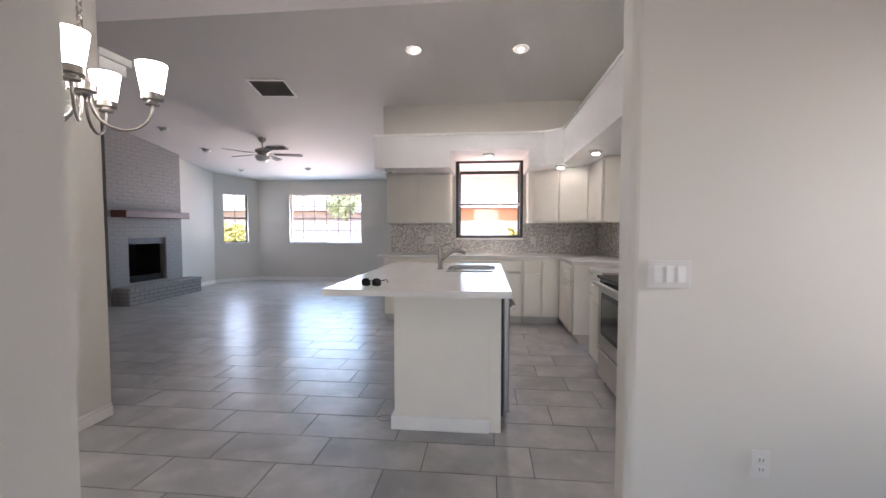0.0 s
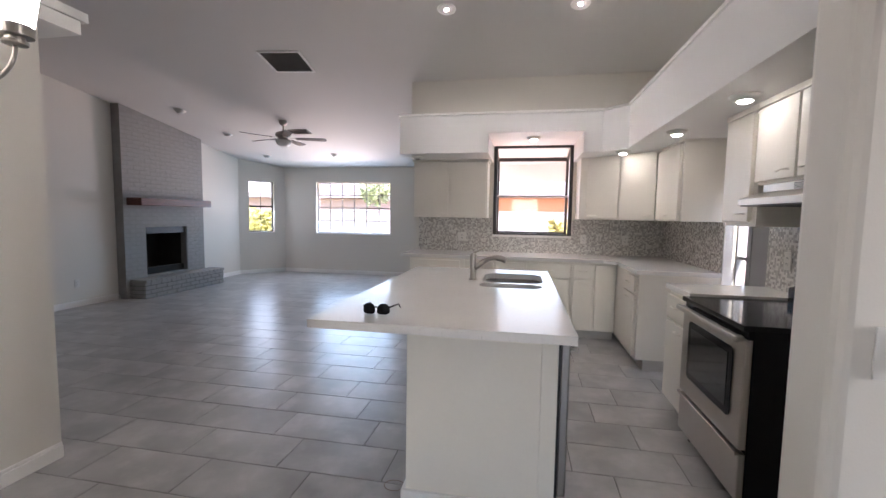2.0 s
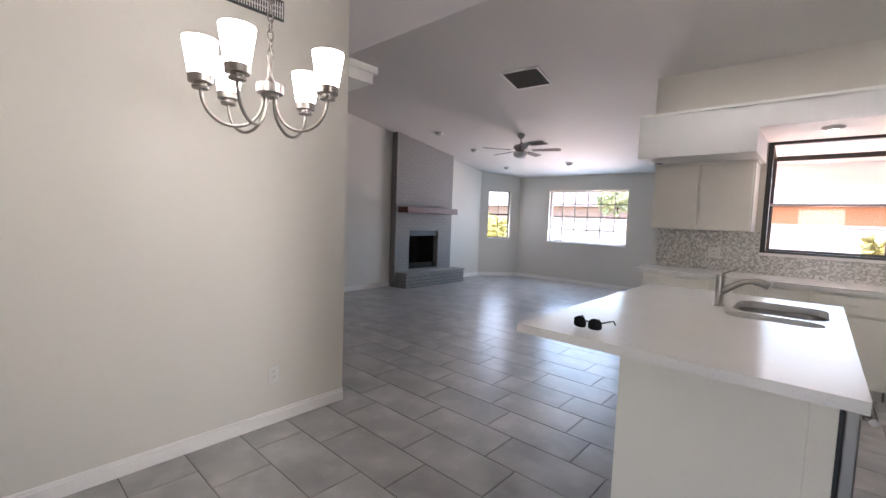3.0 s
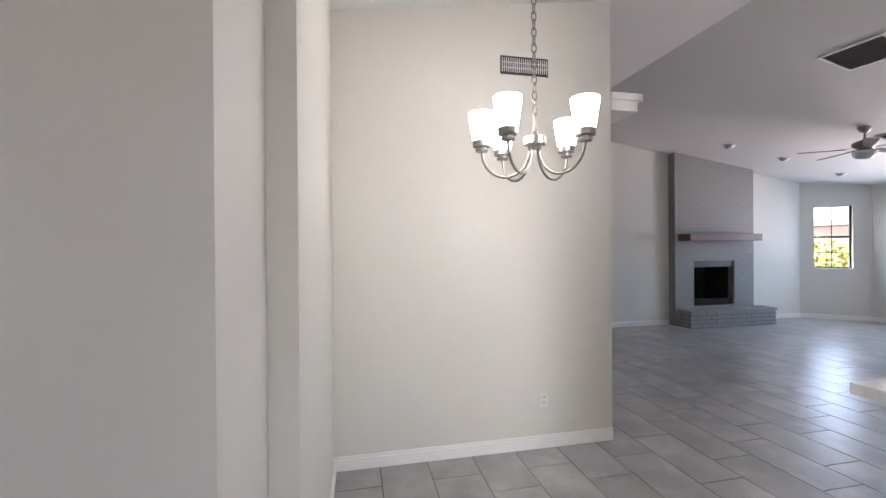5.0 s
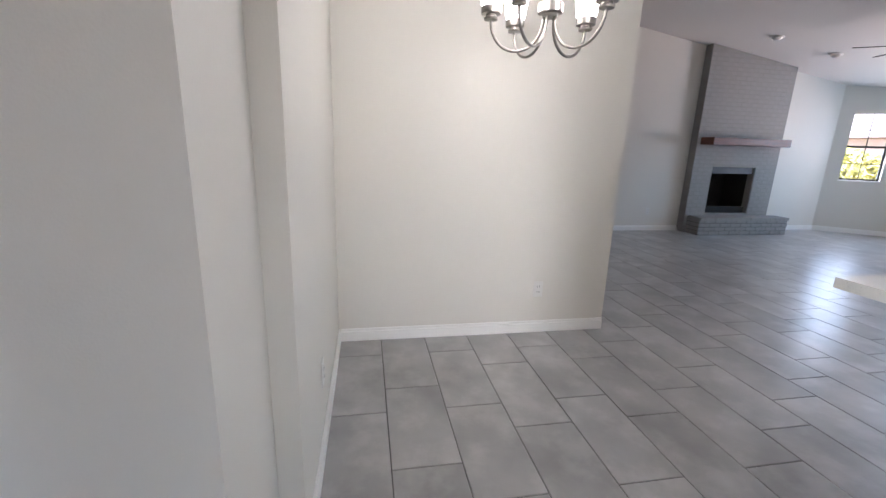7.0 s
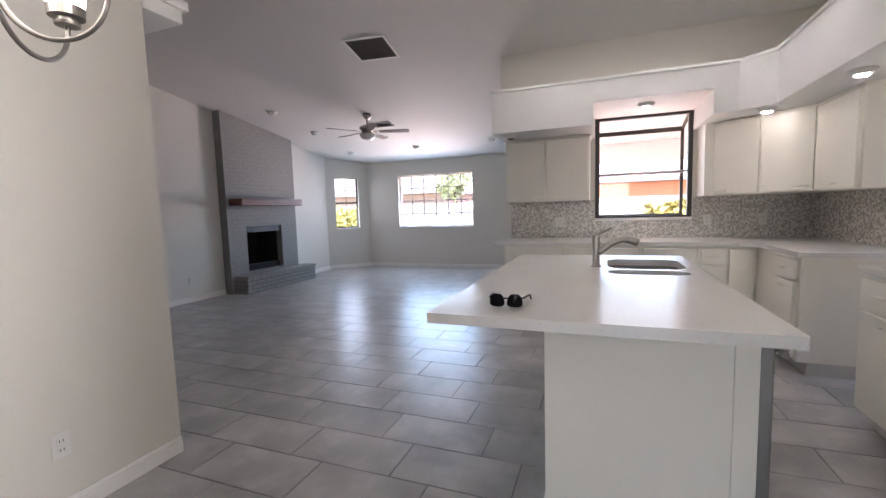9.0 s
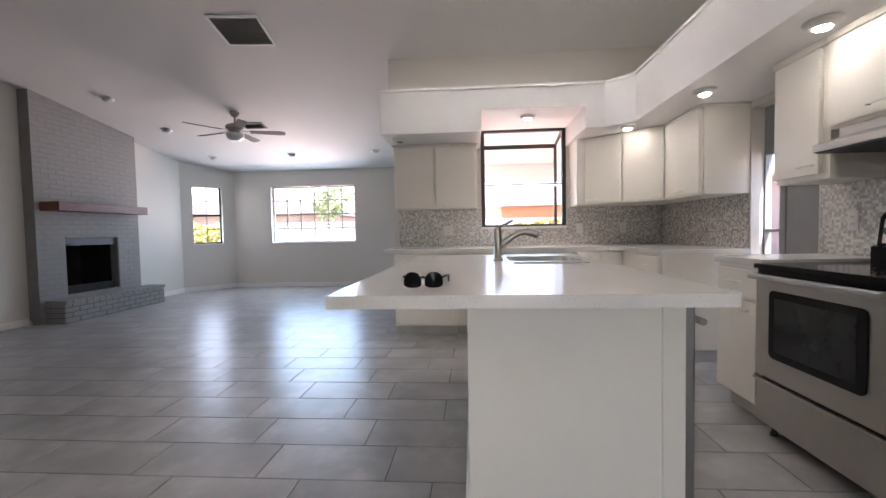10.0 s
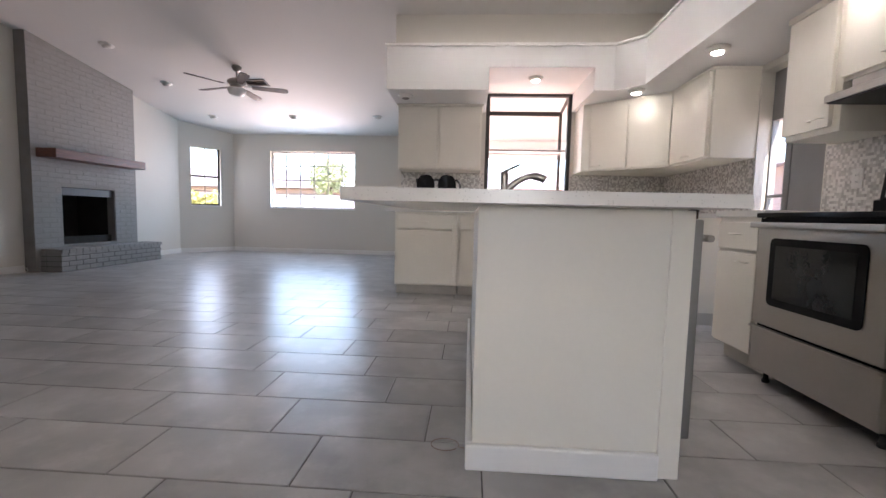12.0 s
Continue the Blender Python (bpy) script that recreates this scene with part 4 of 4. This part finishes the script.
def can_light(x, y, lit):
    c = thing("recessed_light" if lit else "eyeball_light", (x, y, roof_z(x, y)), "lit recessed ceiling downlight with a white trim" if lit else "unlit white eyeball downlight in the sloped ceiling", "ceiling light", "kitchen downlights" if lit else "living room downlights")
    m = on_ceiling(x, y)
    part("trim", moved(lathe([(0.062, 0.0), (0.085, -0.002), (0.083, -0.008), (0.060, -0.010)], (0, 0, 0)), m), TRIM, c)
    if lit:
        part("lens", moved(lathe([(0.058, -0.006), (0.03, -0.0095), (0.001, -0.0105)], (0, 0, 0)), m), CANLENS, c)
    else:
        part("eyeball", moved(lathe([(0.058, -0.004), (0.055, -0.025), (0.042, -0.045), (0.036, -0.048), (0.03, -0.03)], (0, 0, 0)), m @ Matrix.Rotation(radians(22), 4, "X")), PLASTIC, c)


can_light(-0.699, 4.778, True)
can_light(0.479, 4.84, True)
for x, y in ((-5.30, 6.71), (-5.29, 7.77), (-5.38, 9.10), (-3.82, 9.08), (-2.23, 9.05)):
    can_light(x, y, False)


def puck(x, y, z, lit=True):
    c = thing("puck_light", (x, y, z), "small round surface light glowing under the soffit" if lit else "small round surface light switched off under the soffit", "ceiling light", "soffit lights")
    part("base", lathe([(0.078, 0), (0.08, -0.006), (0.062, -0.026), (0.038, -0.032)], (x, y, z)), PLASTIC, c)
    part("lens", lathe([(0.040, -0.030), (0.034, -0.038), (0.02, -0.043), (0.001, -0.044)], (x, y, z)), BULB if lit else VENT, c)


for x, y, z in ((-1.20, 5.735, 2.086), (0.136, 5.84, 2.299), (1.035, 5.52, 2.086), (1.215, 4.53, 2.086), (1.24, 3.55, 2.086)):
    puck(x, y, z, x > -1)

# fan
qx, qy = -3.868, 7.27
qz = roof_z(qx, qy)
fan = thing("ceiling_fan", (qx, qy, qz), "five-blade ceiling fan with dark wooden blades and an opal bowl", "ceiling fan")
part("canopy", lathe([(0.065, 0.02), (0.068, -0.02), (0.045, -0.06), (0.02, -0.075)], (qx, qy, qz)), NICKEL, fan)
part("downrod", lathe([(0.012, -0.07), (0.012, -0.20)], (qx, qy, qz), 10), NICKEL, fan)
part("motor", lathe([(0.022, -0.15), (0.05, -0.165), (0.105, -0.18), (0.128, -0.205), (0.125, -0.235), (0.09, -0.265), (0.08, -0.30)], (qx, qy, qz)), NICKEL, fan)
part("light_bowl", lathe([(0.118, -0.305), (0.124, -0.32), (0.112, -0.365), (0.075, -0.40), (0.02, -0.413)], (qx, qy, qz)), OPAL, fan)
for k in range(5):
    a = radians(20 + 72 * k)
    m = Matrix.Translation((qx, qy, qz - 0.272)) @ Matrix.Rotation(a, 4, "Z") @ Matrix.Rotation(radians(-11), 4, "X")
    pts = [(0.20, -0.045), (0.62, -0.066), (0.675, -0.055), (0.69, 0), (0.675, 0.055), (0.62, 0.066), (0.20, 0.045)]
    bl = part("blade", moved(prism(pts, -0.004, 0.004, 0.0015), m), BLADE, fan)
    part("blade_iron", moved(boxes((0.09, 0.27, -0.016, 0.016, 0.005, 0.011), bevel=0.002), m), NICKEL, bl)

# chandelier
cx, cy, cz = -1.54, 1.69, 1.885
ch = thing("chandelier", (cx, cy, cz), "brushed nickel chandelier with five lit frosted glass shades", "chandelier")
part("hub", lathe([(0.03, -0.04), (0.034, -0.028), (0.05, -0.024), (0.05, 0.01), (0.044, 0.013), (0.02, 0.016), (0.012, 0.034), (0.008, 0.06), (0.008, 0.12)], (cx, cy, cz), 32, smooth=False), LAMP_METAL, ch)
RAD = 0.238
for degrees in (35, 116, 197, 252, 309):
    a = radians(degrees)
    ux, uy = math.cos(a), math.sin(a)
    pts = arc(lambda u: (cx + ux * (0.024 + (RAD - 0.024) * (1 - math.cos(math.pi * u)) / 2), cy + uy * (0.024 + (RAD - 0.024) * (1 - math.cos(math.pi * u)) / 2), cz - 0.04 - 0.128 * math.sin(math.pi * u) ** 0.9), 24)
    arm = part("arm", tube(pts, 0.0062, 8), LAMP_METAL, ch)
    ex, ey, ez = cx + ux * RAD, cy + uy * RAD, cz - 0.014
    part("cup", lathe([(0.012, -0.036), (0.028, -0.034), (0.03, -0.026), (0.022, -0.022), (0.022, -0.014), (0.041, -0.012), (0.043, 0.014), (0.036, 0.018)], (ex, ey, ez), 32, smooth=False), LAMP_METAL, arm)
    part("shade", lathe([(0.036, 0.0), (0.041, 0.004), (0.047, 0.04), (0.060, 0.127), (0.057, 0.127), (0.038, 0.012)], (ex, ey, ez + 0.014)), SHADE, arm, "frosted white glass shade")
zc = roof_z(cx, cy)
n = int((zc - cz - 0.12) / 0.036)
for k in range(n):
    z0 = cz + 0.125 + 0.036 * k
    loop = [(0.011 * math.cos(2 * math.pi * i / 10), 0.024 * math.sin(2 * math.pi * i / 10)) for i in range(11)]
    part("chain_link", tube([(cx + (p if k % 2 else 0), cy + (0 if k % 2 else p), z0 + q) for p, q in loop], 0.0032, 6), LAMP_METAL, ch)
part("canopy", lathe([(0.06, 0.02), (0.062, -0.02), (0.02, -0.035)], (cx, cy, zc)), NICKEL, ch)

# ---- plates on the walls ----


def plate(name, label, category, place, u, n, w, h, kind):
    """A cover plate at a place on a wall: u along the wall, n out of it."""
    p, u, n = Vector(place), Vector(u), Vector(n)
    m = Matrix((u.to_4d(), Vector((0, 0, 1)).to_4d(), n.to_4d(), (0, 0, 0, 1))).transposed()
    m[0][3], m[1][3], m[2][3], m[3] = p.x, p.y, p.z, (0, 0, 0, 1)
    o = thing(name, place, label, category)
    part("plate", moved(boxes((-w / 2, w / 2, -h / 2, h / 2, 0, 0.006), bevel=0.002), m), PLASTIC, o)
    if kind == "outlet":
        for z in (-0.02, 0.02):
            r = part("socket", moved(boxes((-0.016, 0.016, z - 0.014, z + 0.014, 0.006, 0.009), bevel=0.001), m), PLASTIC, o)
            part("slot", moved(boxes((-0.008, -0.005, z - 0.006, z + 0.006, 0.009, 0.0095), (0.005, 0.008, z - 0.006, z + 0.006, 0.009, 0.0095)), m), SLOT, r)
    else:
        for k in range(kind):
            x = (k - (kind - 1) / 2) * 0.046
            part("rocker", moved(boxes((x - 0.016, x + 0.016, -0.034, 0.034, 0.006, 0.0085), bevel=0.001), m), TRIM, o)
            part("rocker_paddle", moved(boxes((x - 0.014, x + 0.014, -0.031, 0.0 + 0.03 * (k == 1), 0.0085, 0.012), bevel=0.001), m), TRIM, o)
    return o


plate("light_switch", "white three-gang rocker switch plate on the wing wall", "light switch", (0.862, 1.909, 1.11), (1, 0, 0), (0, -1, 0), 0.168, 0.115, 3)
plate("outlet", "white wall outlet low on the dining wall", "outlet", (XD + 0.001, 2.17, 0.335), (0, -1, 0), (1, 0, 0), 0.07, 0.115, "outlet")
plate("outlet", "white wall outlet low on the short dining wall", "outlet", (-1.45, 0.75, 0.36), (-1, 0, 0), (0, 1, 0), 0.07, 0.115, "outlet")
plate("outlet", "white wall outlet low beside the fireplace", "outlet", (XL + 0.001, 5.75, 0.34), (0, -1, 0), (1, 0, 0), 0.07, 0.115, "outlet")
plate("outlet", "white wall outlet low on the wing wall", "outlet", (1.238, 1.909, 0.33), (1, 0, 0), (0, -1, 0), 0.07, 0.115, "outlet")
for x in (-0.75, 0.80, 1.30):
    plate("outlet", "grey-white outlet in the mosaic backsplash", "outlet", (x, YK - 0.011, 1.12), (1, 0, 0), (0, -1, 0), 0.115 if x < 0 else 0.07, 0.115, "outlet")
plate("outlet", "white outlet in the mosaic beside the range", "outlet", (XR - 0.011, 3.95, 1.13), (0, -1, 0), (-1, 0, 0), 0.07, 0.115, "outlet")

wg = thing("wall_register", (XD, 2.0, 2.6), "grey metal air register high on the dining wall", "vent")
part("frame", boxes((XD + 0.001, XD + 0.008, 1.87, 2.22, 2.58, 2.705), bevel=0.002), SLOT, wg)
for k in range(22):
    y = 1.882 + 0.326 * k / 21
    part("slat", boxes((XD + 0.008, XD + 0.014, y - 0.002, y + 0.002, 2.595, 2.69)), PLASTIC, wg)
for z in (2.625, 2.66):
    part("bar", boxes((XD + 0.008, XD + 0.012, 1.882, 2.208, z - 0.002, z + 0.002)), PLASTIC, wg)

# small things on the floor
solid("string", tube([(-0.48, 2.815, 0.003), (-0.505, 2.835, 0.003)] + [(-0.572 + 0.052 * math.cos(k * 0.35 - 0.3), 2.85 + 0.042 * math.sin(k * 0.35 - 0.3), 0.003) for k in range(18)], 0.0016, 6), CORD, "thin brown loop of string on the tiles", "string")
solid("cable_end", tube([(-6.22, 6.362, 0.05), (-6.17, 6.34, 0.055), (-6.12, 6.31, 0.03), (-6.11, 6.27, 0.006), (-6.14, 6.22, 0.006)], 0.006, 8), PLASTIC, "short white cable end on the floor beside the hearth", "cable")

# ---- outdoors ----
solid("ground", boxes((-150, 150, -150, 150, -0.4, -0.16)), DIRT, "pale gravel yard reaching to the horizon", "ground", kind="structure")
solid("lawn", boxes((-40, -6.6, 8.0, 30, -0.16, -0.14)), LAWN, "dry yellow-green lawn beside the house", "lawn", kind="structure")
solid("patio_slab", boxes((-1.2, 8, 6.6, 13.5, -0.16, -0.08)), CONCRETE, "plain concrete patio slab", "patio", kind="structure")
patio = thing("patio_cover", (2, 9, 2.4), "white painted patio cover behind the kitchen", "patio cover", kind="structure")
part("roof", boxes((-1.2, 6.0, 6.62, 12, 2.71, 2.81)), TRIM, patio)
part("beam", boxes((-1.2, 6.0, 11.75, 11.88, 2.285, 2.71)), TRIM, patio)
for x in (-1.15, 5.85):
    part("post", boxes((x, x + 0.1, 11.77, 11.87, -0.08, 2.285)), TRIM, patio)
fence = solid("garden_wall", boxes((-40, 40, 19, 19.2, -0.2, 1.55), (-40, 40, 18.97, 19.23, 1.55, 1.62)), BLOCKWALL, "pale block garden wall along the yard", "garden wall", kind="structure")


def hip_roof(x0, x1, y0, y1, z, rise):
    """A low hipped roof with thick eaves."""
    bm = boxes((x0, x1, y0, y1, z - 0.16, z))
    run = (y1 - y0) / 2
    e = [bm.verts.new(p) for p in ((x0, y0, z + 0.004), (x1, y0, z + 0.004), (x1, y1, z + 0.004), (x0, y1, z + 0.004), (x0 + run, y0 + run, z + rise), (x1 - run, y0 + run, z + rise))]
    for f in ((0, 1, 5, 4), (1, 2, 5), (2, 3, 4, 5), (3, 0, 4), (3, 2, 1, 0)):
        bm.faces.new([e[i] for i in f])
    return bm


house = thing("neighbour_house", (3, 30, 0), "orange stucco house with a pale tiled roof", "house")
part("wall", boxes((-5, 16, 28, 38, -0.2, 2.6)), ORANGE, house)
part("roof", hip_roof(-5.6, 16.6, 27.4, 38.6, 2.78, 1.5), ROOF, house)
far_house = thing("neighbour_house", (-20, 34, 0), "pale pink stucco house beyond the garden wall", "house")
part("wall", boxes((-34, -12.4, 33.6, 44, -0.2, 2.7)), STUCCO, far_house)
part("roof", hip_roof(-35, -11.8, 33, 45, 2.9, 1.9), ROOF, far_house)
# Made-up sunlit backdrop, there to make the side door's glass look bright.
side_backdrop = thing("neighbour_house", (14, 16, 0), "added pale house that brightens the side door's pane", "house")
part("wall", boxes((11, 18, 8, 30, -0.2, 3.0)), STUCCO, side_backdrop)
part("roof", prism([(10.4, 7.4), (18.6, 7.4), (18.6, 30.6), (10.4, 30.6)], 3.0, lambda x, y: 3.05 + (0.0 if x < 14 else 1.4)), ROOF, side_backdrop)
random.seed(4)


def tree(x, y, h, r):
    tr = thing("tree", (x, y, -0.2), "leafy green garden tree behind the wall", "tree")
    part("trunk", tube([(x, y, -0.3), (x + 0.1, y, h * 0.4), (x, y + 0.1, h * 0.75)], [0.14, 0.1, 0.04], 8), BARK, tr)
    bm = bmesh.new()
    for k in range(2600):
        d = Vector((random.gauss(0, 1), random.gauss(0, 1), random.gauss(0, 0.8)))
        p = Vector((x, y, h * 0.72)) + d.normalized() * r * random.random() ** 0.4 * (0.7 + 0.5 * noise.noise(d.normalized() * 2))
        a, b = Vector((random.uniform(-1, 1), random.uniform(-1, 1), random.uniform(-1, 1))).normalized() * 0.13, Vector((random.uniform(-1, 1), random.uniform(-1, 1), random.uniform(-1, 1))).normalized() * 0.09
        v = [bm.verts.new(p + a), bm.verts.new(p + b), bm.verts.new(p - a), bm.verts.new(p - b)]
        bm.faces.new(v)
    part("crown", bm, LEAF, tr)


for x, y, h, r in ((-9.2, 27.0, 4.4, 1.55), (-27, 30, 5.0, 2.2)):
    tree(x, y, h, r)


def shrub(name, label, x0, x1, y, depth, h, mat, count):
    """A clipped shrub of many small leaves over twigs."""
    sh = thing(name, ((x0 + x1) / 2, y, -0.16), label, "shrub")
    for k in range(6):
        x = x0 + (x1 - x0) * (k + 0.5) / 6
        part("stem", tube([(x, y, -0.2), (x + 0.05, y, h * 0.5), (x - 0.05, y + 0.05, h * 0.85)], [0.03, 0.02, 0.01], 6), BARK, sh)
    bm = bmesh.new()
    for k in range(count):
        x = random.uniform(x0, x1)
        z = random.random() ** 0.9 * h * (0.9 + 0.2 * noise.noise(Vector((x * 0.9, y, 0))))
        p = Vector((x, y + random.uniform(-1, 1) * depth * (1 - 0.5 * z / h), z - 0.1))
        a, b = (Vector((random.uniform(-1, 1), random.uniform(-1, 1), random.uniform(-1, 1))).normalized() * q for q in (0.13, 0.08))
        bm.faces.new([bm.verts.new(q) for q in (p + a, p + b, p - a, p - b)])
    part("foliage", bm, mat, sh)


shrub("hedge", "dry yellow-green hedge along the lawn", -16.5, -9.3, 16.6, 0.5, 2.0, HEDGE, 14000)
shrub("garden_shrub", "low yellow-green shrub behind the patio", 0.85, 2.6, 13.6, 0.4, 1.5, HEDGE, 2600)

# ---- bricks of the fireplace ----
BL, BH, JT = 0.195, 0.057, 0.010


def brick_mesh(name, sx, sy, sz):
    me = bpy.data.meshes.new(name)
    bm = boxes((-sx / 2, sx / 2, -sy / 2, sy / 2, -sz / 2, sz / 2), bevel=0.0)
    bmesh.ops.bevel(bm, geom=bm.edges[:], offset=0.004, segments=1, affect="EDGES")
    bmesh.ops.recalc_face_normals(bm, faces=bm.faces)
    bm.to_mesh(me)
    bm.free()
    me.materials.append(BRICK)
    return me


full = brick_mesh("brick", 0.012, BL, BH)
half = brick_mesh("brick", 0.012, BL / 2 - JT / 2, BH)
rest = []
count = 0
row, z = 0, HZ + 0.005
while z + BH < 2.95:
    y = FY0 - (BL + JT) / 2 * (row % 2)
    while y < FY1 - 0.02:
        y0, y1 = max(y, FY0), min(y + BL, FY1)
        zt = z + BH
        spans = [(y0, y1)]
        if zt > OZ0 and z < OZ1:
            spans = [(a, b) for a, b in ((y0, min(y1, OY0)), (max(y0, OY1), y1)) if b - a > 0.03]
        for a, b in spans:
            if b - a < 0.03 or zt > roof_z(0, b) - 0.003:
                continue
            jig = random.uniform(-0.0015, 0.0015)
            if count < 290:
                whole = b - a > BL - 0.002
                me = full if whole else half
                ob = tagged(new("brick", me))
                ob.parent = breast
                ob.location = (FX - 0.0102 + jig, (a + b) / 2, z + BH / 2)
                if not whole:
                    ob.scale = (1, (b - a) / (BL / 2 - JT / 2), 1)
                count += 1
            else:
                rest.append((FX - 0.0162 + jig, FX - 0.0042 + jig, a, b, z, zt))
        y += BL + JT
    z += BH + JT
    row += 1
tagged(part("upper_bricks", boxes(*rest), BRICK, breast), kind="stuff")
hfull, hend = brick_mesh("brick", 0.012, BL, BH), brick_mesh("brick", BL, 0.012, BH)
for r in range(4):
    z = 0.008 + r * (BH + JT)
    y = HY0 + 0.003 - (BL + JT) / 2 * (r % 2)
    while y < HY1 - 0.03:
        a, b = max(y, HY0), min(y + BL, HY1)
        if b - a > 0.03:
            ob = new("brick", hfull)
            ob.parent, ob.location, ob.scale = hearth, (HX - 0.004 + random.uniform(-0.003, 0.003), (a + b) / 2, z + BH / 2), (1, (b - a) / BL, 1)
        y += BL + JT
    for x in (HX - 0.11, HX - 0.315):
        ob = new("brick", hend)
        ob.parent, ob.location = hearth, (x, HY0 + 0.004, z + BH / 2)
cap = brick_mesh("brick", 0.30, 0.093, 0.05)
k = int((HY1 - HY0) / 0.1)
for i in range(k + 1):
    ob = new("brick", cap)
    ob.parent, ob.location = hearth, (HX - 0.128 + random.uniform(-0.004, 0.004), HY0 + 0.05 + i * (HY1 - HY0 - 0.1) / k, HZ - 0.026)

# ---- floor tiles ----
TX, TY, GAP = 0.605, 0.305, 0.005
PHASE = {0: 0.565, 1: 0.17, 2: 0.37, 3: 0.17, 4: 0.37, 5: 0.165, 6: 0.56, 7: 0.345}


def tile_mesh(w, h):
    me = bpy.data.meshes.new("tile")
    bm = boxes((-w / 2, w / 2, -h / 2, h / 2, -0.008, 0.0))
    bmesh.ops.bevel(bm, geom=[e for e in bm.edges if all(v.co.z > -0.001 for v in e.verts)], offset=0.002, segments=1, affect="EDGES")
    bmesh.ops.recalc_face_normals(bm, faces=bm.faces)
    bm.to_mesh(me)
    bm.free()
    me.materials.append(TILE)
    return me


whole_tile = tile_mesh(TX - GAP, TY - GAP)
far = []
near_count = 0
last = 0
for r in range(-12, 31):
    ph = PHASE.get(r)
    if ph is None:
        ph = random.choice([p for p in (0.565, 0.17, 0.37) if abs(p - last) > 0.05])
    last = ph
    yc = 1.038 + TY * (r + 0.5)
    for c in range(-12, 7):
        xc = ph + TX * (c + 0.5)
        if xc < XL - 0.3 or xc > 3.3 or (yc > 2.0 and xc > 1.8) or yc > YB + 0.1 or yc < YS:
            continue
        if -3.2 < xc < 1.7 and 0.6 < yc < 5.4 and near_count < 300:
            ob = new("tile", whole_tile)
            ob.parent, ob.location = floor, (xc, yc, 0)
            near_count += 1
        else:
            far.append((xc - TX / 2 + GAP / 2, xc + TX / 2 - GAP / 2, yc - TY / 2 + GAP / 2, yc + TY / 2 - GAP / 2, -0.008, 0.0))
tagged(part("far_tiles", boxes(*far), TILE, floor), kind="stuff")
